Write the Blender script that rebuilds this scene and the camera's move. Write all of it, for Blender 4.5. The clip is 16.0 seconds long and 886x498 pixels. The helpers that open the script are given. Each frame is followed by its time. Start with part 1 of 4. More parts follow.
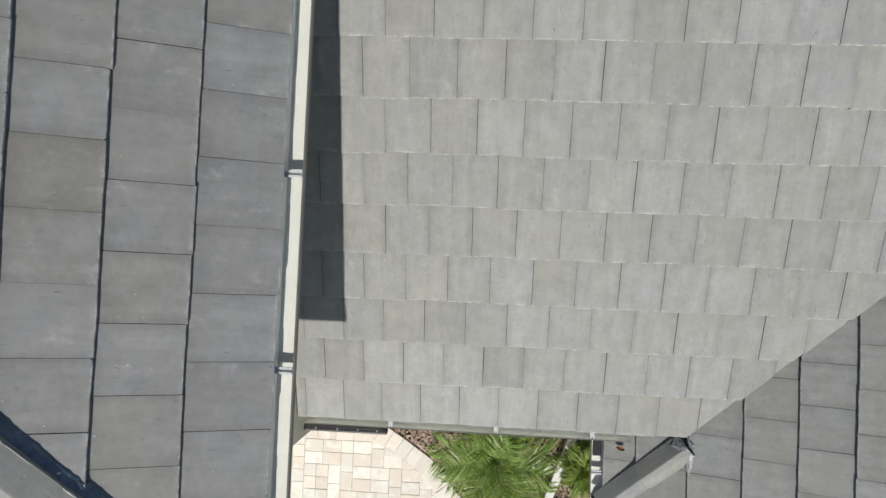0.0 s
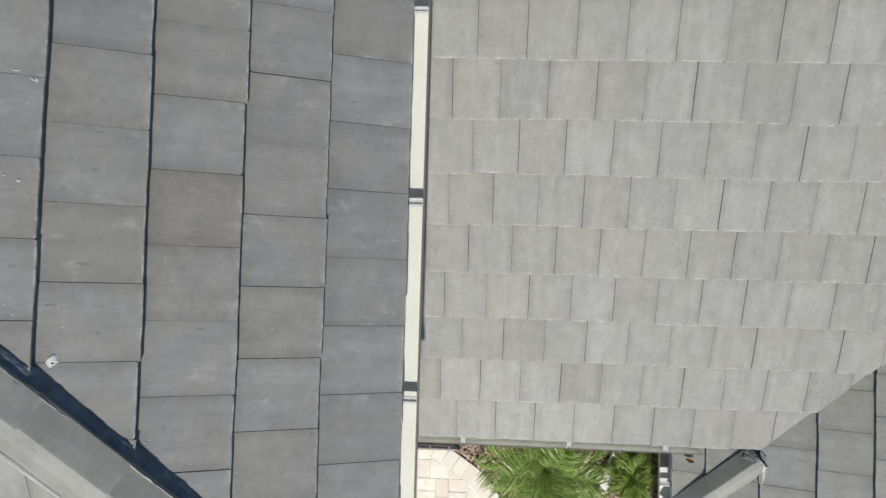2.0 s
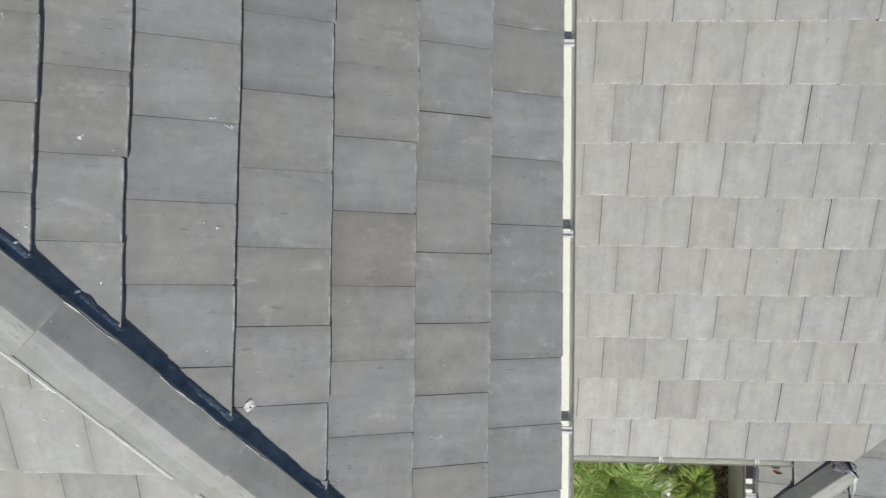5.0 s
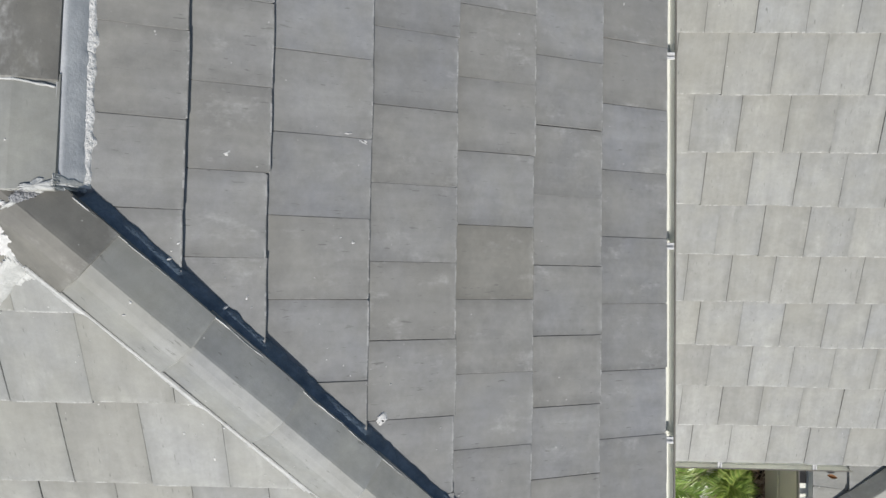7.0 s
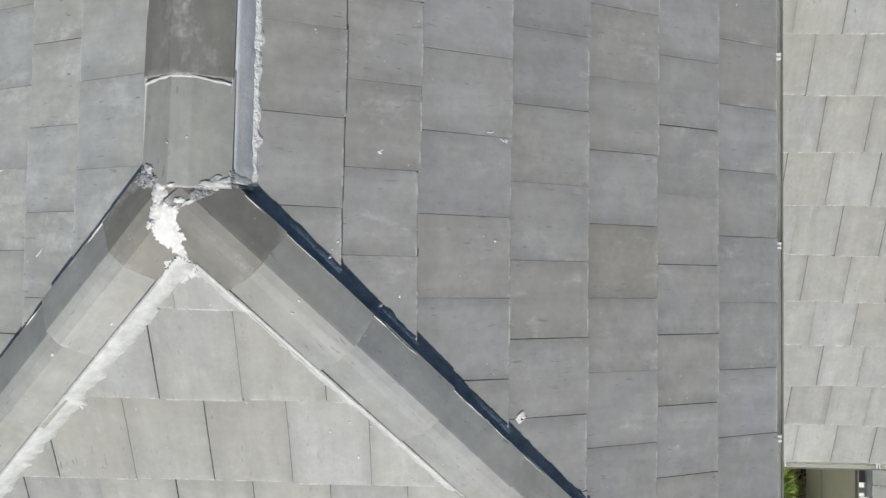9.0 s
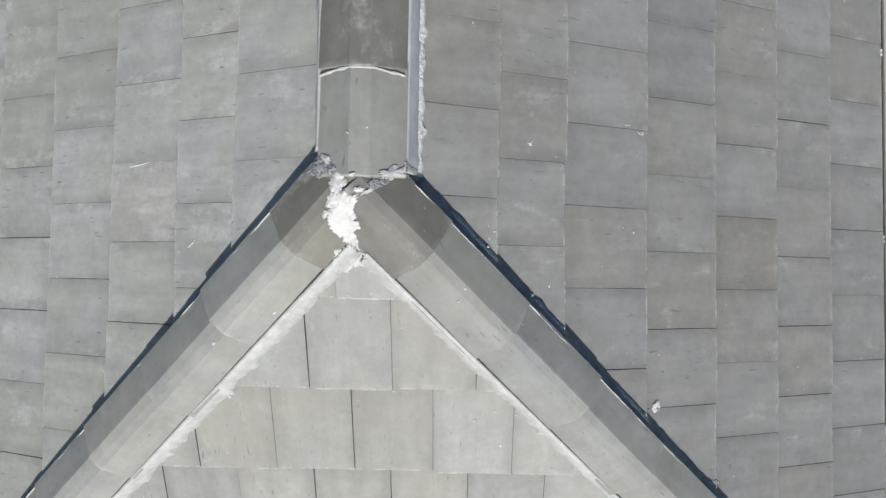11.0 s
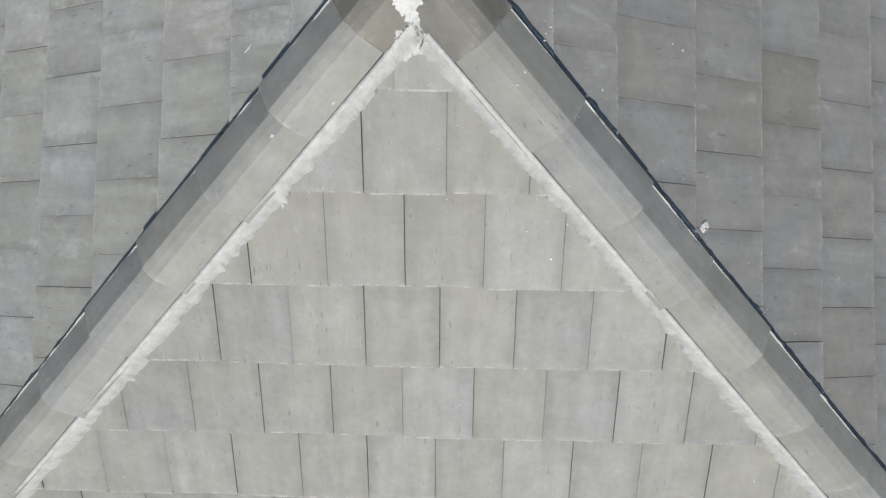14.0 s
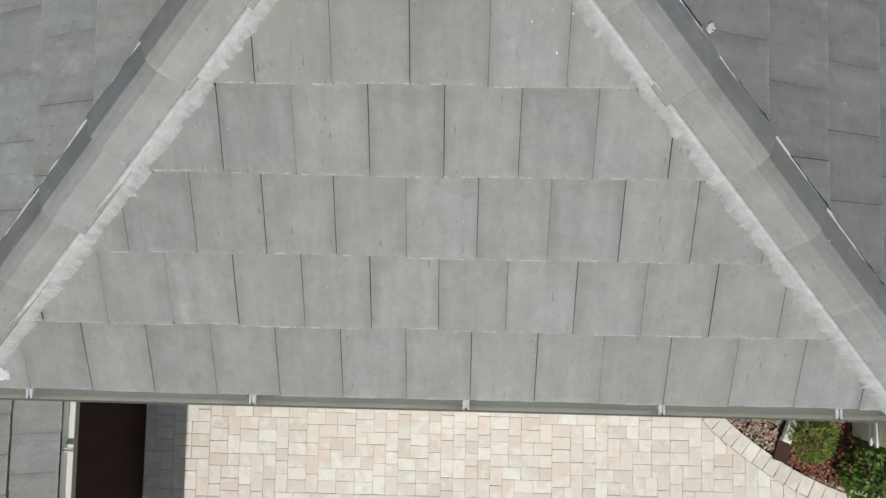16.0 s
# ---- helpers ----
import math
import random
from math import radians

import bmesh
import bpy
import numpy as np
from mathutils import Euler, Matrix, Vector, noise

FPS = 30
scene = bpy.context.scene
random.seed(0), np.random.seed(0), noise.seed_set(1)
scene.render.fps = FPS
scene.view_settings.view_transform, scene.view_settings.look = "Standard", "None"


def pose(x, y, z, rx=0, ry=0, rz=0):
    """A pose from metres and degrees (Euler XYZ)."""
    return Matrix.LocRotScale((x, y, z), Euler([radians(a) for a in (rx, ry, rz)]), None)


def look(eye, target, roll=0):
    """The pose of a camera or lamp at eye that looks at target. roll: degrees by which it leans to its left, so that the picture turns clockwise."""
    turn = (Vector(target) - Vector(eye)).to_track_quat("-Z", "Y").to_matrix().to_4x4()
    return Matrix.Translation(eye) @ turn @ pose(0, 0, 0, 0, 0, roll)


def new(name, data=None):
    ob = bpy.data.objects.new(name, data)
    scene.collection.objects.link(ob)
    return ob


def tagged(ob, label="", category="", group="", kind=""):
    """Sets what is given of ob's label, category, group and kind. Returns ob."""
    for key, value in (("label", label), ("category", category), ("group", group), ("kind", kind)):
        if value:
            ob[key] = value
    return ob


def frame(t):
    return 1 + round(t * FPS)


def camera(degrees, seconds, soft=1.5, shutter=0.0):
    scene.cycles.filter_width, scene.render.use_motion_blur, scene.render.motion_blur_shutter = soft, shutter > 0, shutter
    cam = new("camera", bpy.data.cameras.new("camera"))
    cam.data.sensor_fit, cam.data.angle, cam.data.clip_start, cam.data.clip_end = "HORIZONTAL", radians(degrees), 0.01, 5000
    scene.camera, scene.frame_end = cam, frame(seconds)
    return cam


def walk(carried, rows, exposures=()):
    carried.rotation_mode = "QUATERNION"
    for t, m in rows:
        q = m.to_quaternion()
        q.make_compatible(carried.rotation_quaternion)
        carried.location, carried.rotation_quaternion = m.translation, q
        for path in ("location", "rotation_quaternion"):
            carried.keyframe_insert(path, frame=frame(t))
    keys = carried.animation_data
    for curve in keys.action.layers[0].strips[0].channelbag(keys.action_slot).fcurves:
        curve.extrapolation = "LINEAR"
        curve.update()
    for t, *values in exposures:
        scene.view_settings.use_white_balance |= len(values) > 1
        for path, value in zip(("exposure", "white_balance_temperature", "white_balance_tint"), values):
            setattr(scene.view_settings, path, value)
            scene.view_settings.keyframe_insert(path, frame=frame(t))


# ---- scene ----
# ---- camera ----
cam = camera(66.0, 16.0)
ROWS = [
    (0.0, 0.3038, 0.0732, 7.9031, 2.476, 3.897, 2.411),
    (0.5, 0.1611, 0.1245, 7.9139, 2.376, 3.781, 2.395),
    (1.0, -0.0121, 0.1636, 7.9285, 2.341, 3.520, 2.601),
    (1.5, -0.1867, 0.1787, 7.9433, 2.386, 3.133, 3.804),
    (2.0, -0.3197, 0.1945, 7.9542, 2.237, 3.086, 1.695),
    (2.5, -0.4464, 0.2201, 7.9642, 2.200, 2.932, 0.839),
    (3.0, -0.5721, 0.2563, 7.9713, 2.158, 2.760, 0.830),
    (5.5, -1.2129, 0.3620, 8.0433, 1.987, 2.401, 0.774),
    (6.0, -1.3503, 0.3852, 8.0563, 1.868, 2.255, 0.889),
    (6.5, -1.4658, 0.3751, 8.0640, 1.997, 2.113, 0.816),
    (7.0, -1.5979, 0.3899, 8.0702, 1.941, 1.963, 0.848),
    (7.5, -1.7446, 0.4106, 8.0804, 1.822, 1.845, 0.964),
    (8.0, -1.8844, 0.4049, 8.0845, 1.802, 1.591, 1.054),
    (8.5, -1.9993, 0.3733, 8.0951, 2.120, 1.781, 0.860),
    (9.0, -2.1459, 0.3718, 8.0938, 2.037, 1.553, 0.896),
    (9.5, -2.2956, 0.3664, 8.1067, 2.158, 1.434, 0.827),
    (10.0, -2.4230, 0.3455, 8.1218, 2.242, 1.449, 0.830),
    (12.5, -2.8869, 0.1423, 8.1432, 2.462, 1.320, 0.897),
    (13.0, -2.8744, -0.0279, 8.1353, 2.619, 1.367, 0.938),
    (13.5, -2.8676, -0.2070, 8.1353, 2.665, 1.339, 0.964),
    (14.0, -2.8527, -0.4114, 8.1283, 2.928, 1.502, 1.033),
    (14.5, -2.8271, -0.6282, 8.1202, 3.012, 1.442, 1.036),
    (15.0, -2.8288, -0.8469, 8.0935, 3.233, 1.491, 1.060),
    (15.5, -2.8427, -1.0363, 8.0751, 3.381, 1.451, 1.209),
    (16.0, -2.8584, -1.2078, 8.0638, 3.535, 1.442, 1.213),
]
EXPO = [(0.0, 0.10), (3.0, 0.21), (7.0, 0.36), (10.0, 0.36), (13.0, 0.25), (14.5, 0.09), (16.0, -0.13)]
walk(cam, [(t, pose(x, y, z, rx, ry, rz)) for t, x, y, z, rx, ry, rz in ROWS], EXPO)

# ---- daylight ----
SUN = Vector((0.075, -1.0, 1.032)).normalized()
world = bpy.data.worlds.new("sky")
scene.world = world
world.use_nodes = True
sky = world.node_tree.nodes.new("ShaderNodeTexSky")
sky.sky_type, sky.sun_disc = "NISHITA", False
sky.sun_elevation = math.asin(SUN.z)
sky.sun_rotation = math.atan2(SUN.x, SUN.y)
world.node_tree.links.new(sky.outputs[0], world.node_tree.nodes["Background"].inputs[0])
world.node_tree.nodes["Background"].inputs[1].default_value = 0.066
sun = new("sun", bpy.data.lights.new("sun", "SUN"))
sun.data.energy, sun.data.angle, sun.data.color = 3.6, radians(0.6), (1.0, 0.957, 0.89)
sun.matrix_world = look(SUN * 30, (0, 0, 0))


# ---- materials ----
class Nodes:
    """A small wrapper to write node materials in few lines."""

    def __init__(self, name, rough=0.7, spec=0.5, metal=0.0):
        self.m = bpy.data.materials.new(name)
        self.m.use_nodes = True
        self.t = self.m.node_tree
        self.bsdf = self.t.nodes["Principled BSDF"]
        self.bsdf.inputs["Roughness"].default_value = rough
        self.bsdf.inputs["Specular IOR Level"].default_value = spec
        self.bsdf.inputs["Metallic"].default_value = metal

    def n(self, kind, **values):
        node = self.t.nodes.new("ShaderNode" + kind)
        for key, value in values.items():
            if key == "op":
                node.operation = value
            elif key == "mode":
                node.blend_type = value
            elif key == "clamp":
                node.use_clamp = value
        return node

    def put(self, socket, value):
        if hasattr(value, "is_linked"):
            self.t.links.new(value, socket)
        else:
            socket.default_value = value

    def math(self, op, a, b=0.0, clamp=False):
        node = self.n("Math", op=op, clamp=clamp)
        self.put(node.inputs[0], a)
        self.put(node.inputs[1], b)
        return node.outputs[0]

    def mix(self, fac, a, b, mode="MIX"):
        node = self.t.nodes.new("ShaderNodeMix")
        node.data_type, node.blend_type = "RGBA", mode
        self.put(node.inputs[0], fac)
        self.put(node.inputs[6], a if hasattr(a, "is_linked") else (*a, 1))
        self.put(node.inputs[7], b if hasattr(b, "is_linked") else (*b, 1))
        return node.outputs[2]

    def coords(self, shift=True):
        tex = self.n("TexCoord").outputs["Object"]
        if not shift:
            return tex
        info = self.n("ObjectInfo").outputs["Random"]
        scaled = self.math("MULTIPLY", info, 61.7)
        comb = self.n("CombineXYZ")
        for k in range(3):
            self.t.links.new(scaled, comb.inputs[k])
        add = self.n("VectorMath", op="ADD")
        self.t.links.new(tex, add.inputs[0])
        self.t.links.new(comb.outputs[0], add.inputs[1])
        return add.outputs[0]

    def noise(self, vec, scale, detail=3.0, rough=0.55, stretch=(1, 1, 1)):
        if stretch != (1, 1, 1):
            mul = self.n("VectorMath", op="MULTIPLY")
            self.t.links.new(vec, mul.inputs[0])
            mul.inputs[1].default_value = stretch
            vec = mul.outputs[0]
        node = self.n("TexNoise")
        self.t.links.new(vec, node.inputs["Vector"])
        node.inputs["Scale"].default_value = scale
        node.inputs["Detail"].default_value = detail
        node.inputs["Roughness"].default_value = rough
        return node.outputs["Fac"]

    def step(self, value, low, high, to0=0.0, to1=1.0):
        node = self.n("MapRange")
        node.clamp = True
        self.t.links.new(value, node.inputs[0])
        for k, v in enumerate((low, high, to0, to1)):
            node.inputs[k + 1].default_value = v
        return node.outputs[0]

    def bump(self, height, strength=0.3, distance=0.01):
        node = self.n("Bump")
        node.inputs["Strength"].default_value = strength
        node.inputs["Distance"].default_value = distance
        self.t.links.new(height, node.inputs["Height"])
        self.t.links.new(node.outputs[0], self.bsdf.inputs["Normal"])

    def colour(self, value):
        self.put(self.bsdf.inputs["Base Color"], value if hasattr(value, "is_linked") else (*value, 1))
        return self.m


def concrete_tile(name, warm, cool, dark=1.0, lime=1.0, edge=0.62):
    """Weathered flat concrete roof tile: soft blotches, faint streaks down the slope, pale lime bloom along worn edges, dark flecks."""
    s = Nodes(name, 0.62, 0.45)
    v = s.coords()
    raw = s.coords(False)
    sep = s.n("SeparateXYZ")
    s.t.links.new(raw, sep.inputs[0])
    info = s.n("ObjectInfo").outputs["Random"]
    blot = s.noise(v, 5.0, 4, 0.6)
    streak = s.noise(v, 2.2, 3, 0.55, (7, 1.0, 4))
    grain = s.noise(v, 260.0, 2, 0.6)
    mid = s.noise(v, 34.0, 4, 0.65)
    base = s.mix(s.step(blot, 0.35, 0.65), warm, cool)
    shade = s.math("MULTIPLY", s.step(info, 0, 1, 0.925 * dark, 1.065 * dark), s.step(streak, 0.3, 0.7, 0.91, 1.07))
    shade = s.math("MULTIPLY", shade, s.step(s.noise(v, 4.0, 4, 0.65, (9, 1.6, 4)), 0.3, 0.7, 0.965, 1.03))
    shade = s.math("MULTIPLY", shade, s.step(grain, 0.25, 0.75, 0.955, 1.045))
    shade = s.math("MULTIPLY", shade, s.step(mid, 0.3, 0.7, 0.93, 1.06))
    shade = s.math("MULTIPLY", shade, s.step(s.noise(v, 9.0, 3, 0.6), 0.35, 0.65, 0.93, 1.07))
    base = s.mix(s.step(s.math("FRACT", s.math("MULTIPLY", info, 7.31)), 0.0, 1.0, 0.0, 0.5), base, tuple(a * f for a, f in zip(warm, (1.03, 1.0, 0.93))))
    # each tile darkens towards its side joints and its upper end
    side = s.math("ABSOLUTE", sep.outputs[0])
    worn = s.math("ADD", side, s.math("MULTIPLY", s.noise(v, 12.0, 3, 0.6), 0.05))
    shade = s.math("MULTIPLY", shade, s.step(worn, 0.125, 0.178, 1.025, 0.86))
    above = s.math("ADD", sep.outputs[1], s.math("MULTIPLY", s.noise(v, 8.0, 3, 0.6), 0.06))
    shade = s.math("MULTIPLY", shade, s.step(above, 0.30, 0.37, 1.0, 0.91))
    grey = s.n("CombineColor")
    for k in range(3):
        s.t.links.new(shade, grey.inputs[k])
    col = s.mix(1.0, base, grey.outputs[0], "MULTIPLY")
    tone = s.noise(v, 1.7, 1, 0.5)
    col = s.mix(s.step(tone, 0.55, 0.75, 0, 0.35), col, tuple(0.5 * (a + b) * f for a, b, f in zip(warm, cool, (0.95, 0.92, 0.84))))
    low = s.math("MULTIPLY", s.step(sep.outputs[1], 0.0, 0.03, 1.0, 0.0), s.step(s.noise(v, 14.0, 4, 0.7), 0.48, 0.66))
    col = s.mix(s.math("MULTIPLY", low, 0.32), col, (0.47, 0.475, 0.465))
    rim = s.math("MULTIPLY", s.step(sep.outputs[1], 0.0, 0.008, 1.0, 0.0), s.step(s.noise(v, 16.0, 4, 0.75), 0.50, 0.58))
    col = s.mix(s.math("MULTIPLY", rim, edge), col, (0.6, 0.6, 0.59))
    bloom = s.math("MULTIPLY", s.step(s.noise(v, 3.2, 5, 0.7, (2.2, 1, 1)), 0.6 - 0.06 * (lime - 1), 0.72 - 0.06 * (lime - 1)), s.step(s.noise(v, 26.0, 4, 0.7), 0.35, 0.6))
    col = s.mix(s.math("MULTIPLY", bloom, 0.25 * lime), col, (0.5, 0.505, 0.495))
    fleck = s.math("MULTIPLY", s.step(s.noise(v, 9.0, 2, 0.5, (11, 1.9, 3)), 0.68, 0.72), s.step(blot, 0.4, 0.55))
    col = s.mix(s.math("MULTIPLY", fleck, 0.6), col, (0.10, 0.10, 0.095))
    chip = s.step(s.noise(v, 55.0, 1, 0.5), 0.8, 0.83)
    col = s.mix(s.math("MULTIPLY", chip, 0.7), col, (0.55, 0.55, 0.53))
    s.bump(s.math("ADD", s.math("MULTIPLY", grain, 0.5), mid), 0.22, 0.003)
    return s.colour(col)


def mottled(name, a, b, scale=8.0, rough=0.7, spec=0.4, grain=180.0, bump=0.2, depth=0.004, per_object=0.0, stretch=(1, 1, 1), metal=0.0):
    s = Nodes(name, rough, spec, metal)
    v = s.coords()
    col = s.mix(s.step(s.noise(v, scale, 4, 0.6, stretch), 0.3, 0.7), a, b)
    fine = s.noise(v, grain, 3, 0.6)
    col = s.mix(s.step(fine, 0.3, 0.7, 0, 0.25), col, tuple(0.6 * k for k in a))
    if per_object:
        info = s.n("ObjectInfo").outputs["Random"]
        hsv = s.n("HueSaturation")
        s.t.links.new(s.step(info, 0, 1, 1 - per_object, 1 + per_object), hsv.inputs["Value"])
        s.t.links.new(col, hsv.inputs["Color"])
        col = hsv.outputs[0]
    s.bump(fine, bump, depth)
    return s.colour(col)


def by_random(name, colours, rough=0.8, island=False, grain=60.0, bump=0.4, depth=0.004, lift=0.16, wash=()):
    """One of several natural colours for each piece, with stains and grain."""
    s = Nodes(name, rough, 0.35)
    pick = s.n("NewGeometry").outputs["Random Per Island"] if island else s.n("ObjectInfo").outputs["Random"]
    ramp = s.n("ValToRGB")
    ramp.color_ramp.interpolation = "CONSTANT"
    for k, c in enumerate(colours):
        e = ramp.color_ramp.elements[k] if k < 2 else ramp.color_ramp.elements.new(k / len(colours))
        e.position, e.color = k / len(colours), (*c, 1)
    s.t.links.new(pick, ramp.inputs[0])
    v = s.coords(not island)
    stain = s.noise(v, 11.0, 4, 0.65)
    col = s.mix(s.step(stain, 0.4, 0.7, 0.22, 0.6), ramp.outputs[0], tuple(sum(c[k] for c in colours) / len(colours) for k in range(3)))
    if wash:
        col = s.mix(s.step(s.noise(v, 7.0, 2, 0.5), 0.52, 0.66, 0, 0.55), col, wash[0])
        col = s.mix(s.step(s.noise(v, 8.5, 2, 0.5), 0.54, 0.68, 0, 0.5), col, wash[1])
    fine = s.noise(v, grain, 4, 0.65)
    col = s.mix(s.step(fine, 0.35, 0.7, 0, lift), col, (0.12, 0.1, 0.085))
    s.bump(fine, bump, depth)
    return s.colour(col)


TILE = concrete_tile("concrete_tile", (0.256, 0.261, 0.246), (0.251, 0.260, 0.260))
# Copy of the tile; the right slope's shade is put into its colour.
TILE_SHADED = concrete_tile("shaded_concrete_tile", (0.231, 0.233, 0.226), (0.224, 0.230, 0.238), 0.97, 1.4)
TILE_OLD = concrete_tile("darker_weathered_tile", (0.238, 0.242, 0.229), (0.232, 0.239, 0.236), 0.99, 1.0)
TILE_FRESH = concrete_tile("paler_newer_tile", (0.262, 0.268, 0.256), (0.260, 0.268, 0.268), 1.11, 1.0)
# Lime bloom plus a brighter base: the left slope's light put into the colour.
TILE_LIMED_LIT = concrete_tile("limed_lit_concrete_tile", (0.268, 0.274, 0.256), (0.262, 0.274, 0.276), 1.17, 2.1)
TILE_BROWN = concrete_tile("brown_stained_tile", (0.228, 0.223, 0.200), (0.212, 0.209, 0.19), 0.93, 1.1)
TILE_PALE = concrete_tile("pale_limed_tile", (0.29, 0.294, 0.282), (0.288, 0.296, 0.296), 1.10, 2.4)
CAP = concrete_tile("concrete_cap", (0.262, 0.268, 0.252), (0.253, 0.264, 0.268), 1.0, 1.0, 0.15)
CAP_DARK = concrete_tile("stained_concrete_cap", (0.178, 0.175, 0.158), (0.138, 0.137, 0.129), 1.0, 1.7, 0.15)
DECK = mottled("roof_underlay", (0.012, 0.013, 0.016), (0.03, 0.032, 0.036), 9, 0.9)
MEMBRANE = mottled("blue_black_membrane", (0.06, 0.095, 0.135), (0.16, 0.205, 0.26), 16, 0.55, 0.5, 70, 0.6, 0.01)
MORTAR = mottled("painted_mortar", (0.40, 0.41, 0.405), (0.57, 0.58, 0.57), 22, 0.65, 0.4, 110, 0.4, 0.005)
MORTAR_BLUE = mottled("bluish_mortar", (0.40, 0.42, 0.45), (0.57, 0.59, 0.61), 9, 0.65, 0.4, 90, 0.35, 0.004, stretch=(4, 0.8, 1))
WHITE_SEAL = mottled("white_sealant", (0.52, 0.525, 0.52), (0.69, 0.69, 0.685), 22, 0.6, 0.5, 60, 0.8, 0.012)
GREY_SEAL = mottled("smeared_grey_sealant", (0.16, 0.165, 0.18), (0.46, 0.47, 0.49), 55, 0.7, 0.4, 90, 1.0, 0.015)
GUTTER = mottled("gutter_enamel", (0.73, 0.74, 0.68), (0.79, 0.80, 0.75), 5, 0.6, 0.5, 120, 0.1, 0.002, stretch=(1, 1, 1))
RIM = mottled("gutter_bronze", (0.12, 0.115, 0.10), (0.17, 0.164, 0.145), 7, 0.45, 0.5, 120, 0.1, 0.002)
METAL = mottled("galvanised_clip", (0.55, 0.56, 0.57), (0.72, 0.73, 0.73), 40, 0.4, 0.5, 150, 0.1, 0.002)
STUCCO = mottled("beige_stucco", (0.66, 0.64, 0.52), (0.73, 0.71, 0.59), 3, 0.85, 0.3, 140, 0.7, 0.006)
BROWN = mottled("brown_paint", (0.019, 0.0088, 0.006), (0.027, 0.0135, 0.0095), 6, 0.75, 0.12, 120, 0.2, 0.003, stretch=(1, 1, 0.1))
BLACK = mottled("black_metal", (0.006, 0.006, 0.007), (0.012, 0.012, 0.013), 8, 0.4, 0.5)
WHITE = mottled("white_paint", (0.74, 0.74, 0.72), (0.82, 0.82, 0.80), 6, 0.5, 0.5, 90, 0.15, 0.002)
PAVER = by_random("tumbled_paver", [(0.814, 0.76, 0.676), (0.746, 0.666, 0.589), (0.791, 0.76, 0.698), (0.701, 0.66, 0.605), (0.881, 0.849, 0.779), (0.774, 0.683, 0.6), (0.746, 0.727, 0.676), (0.9, 0.899, 0.839), (0.802, 0.722, 0.627), (0.678, 0.611, 0.534), (0.847, 0.799, 0.725), (0.723, 0.705, 0.654)], 0.8, False, 60.0, 0.4, 0.004, 0.08, ((0.88, 0.875, 0.83), (0.73, 0.635, 0.555)))
SAND = mottled("joint_sand", (0.58, 0.53, 0.46), (0.68, 0.63, 0.56), 30, 0.95, 0.2, 200, 0.6, 0.004)
MULCH = by_random("bark_chip", [(0.40, 0.28, 0.21), (0.27, 0.16, 0.11), (0.58, 0.47, 0.385), (0.17, 0.11, 0.08), (0.46, 0.36, 0.29), (0.66, 0.55, 0.47)], 0.85, True, 40)
RED_MULCH = by_random("red_bark_chip", [(0.26, 0.09, 0.05), (0.17, 0.055, 0.032), (0.38, 0.17, 0.11), (0.10, 0.042, 0.028), (0.46, 0.24, 0.17)], 0.85, True, 40)
SOIL = mottled("dark_soil", (0.035, 0.024, 0.017), (0.08, 0.058, 0.042), 12, 0.95, 0.2, 90, 0.8, 0.01)
LAWN = mottled("rough_grass", (0.035, 0.06, 0.018), (0.07, 0.10, 0.035), 3, 0.9, 0.2, 60, 0.8, 0.02)
BARK = mottled("palm_bark", (0.10, 0.075, 0.05), (0.19, 0.15, 0.11), 20, 0.9, 0.2, 60, 0.9, 0.01, stretch=(1, 1, 4))
FROND = by_random("palm_leaflet", [(0.20, 0.36, 0.06), (0.31, 0.45, 0.10), (0.12, 0.25, 0.04), (0.42, 0.52, 0.17), (0.24, 0.38, 0.09), (0.07, 0.16, 0.03), (0.58, 0.62, 0.33)], 0.27, True, 30, 0.2, 0.002, 0.1)
LEAF = by_random("shrub_leaf", [(0.08, 0.17, 0.03), (0.13, 0.25, 0.045), (0.05, 0.11, 0.022), (0.19, 0.31, 0.075)], 0.32, True, 30, 0.2, 0.002, 0.1)
LIME = by_random("yellow_green_leaf", [(0.26, 0.38, 0.07), (0.40, 0.48, 0.13), (0.15, 0.27, 0.045), (0.34, 0.40, 0.14), (0.08, 0.16, 0.03)], 0.4, True, 30, 0.2, 0.002, 0.1)
for leafy in (FROND, LEAF, LIME):
    tree = leafy.node_tree
    shader = tree.nodes["Principled BSDF"]
    glow = tree.nodes.new("ShaderNodeBsdfTranslucent")
    both = tree.nodes.new("ShaderNodeMixShader")
    both.inputs[0].default_value = 0.32
    tree.links.new(shader.inputs["Base Color"].links[0].from_socket, glow.inputs[0])
    tree.links.new(shader.outputs[0], both.inputs[1])
    tree.links.new(glow.outputs[0], both.inputs[2])
    tree.links.new(both.outputs[0], tree.nodes["Material Output"].inputs[0])
BOARD = mottled("red_brown_board", (0.055, 0.026, 0.02), (0.085, 0.045, 0.036), 9, 0.8, 0.2, 90, 0.3, 0.003)
DRY = mottled("dry_leaf", (0.30, 0.14, 0.06), (0.42, 0.24, 0.13), 30, 0.8, 0.3)


# ---- building helpers ----
def mesh_of(bm, name, material, smooth=False):
    bmesh.ops.recalc_face_normals(bm, faces=bm.faces)
    me = bpy.data.meshes.new(name)
    bm.to_mesh(me)
    bm.free()
    if smooth:
        for f in me.polygons:
            f.use_smooth = True
    me.materials.append(material)
    return me


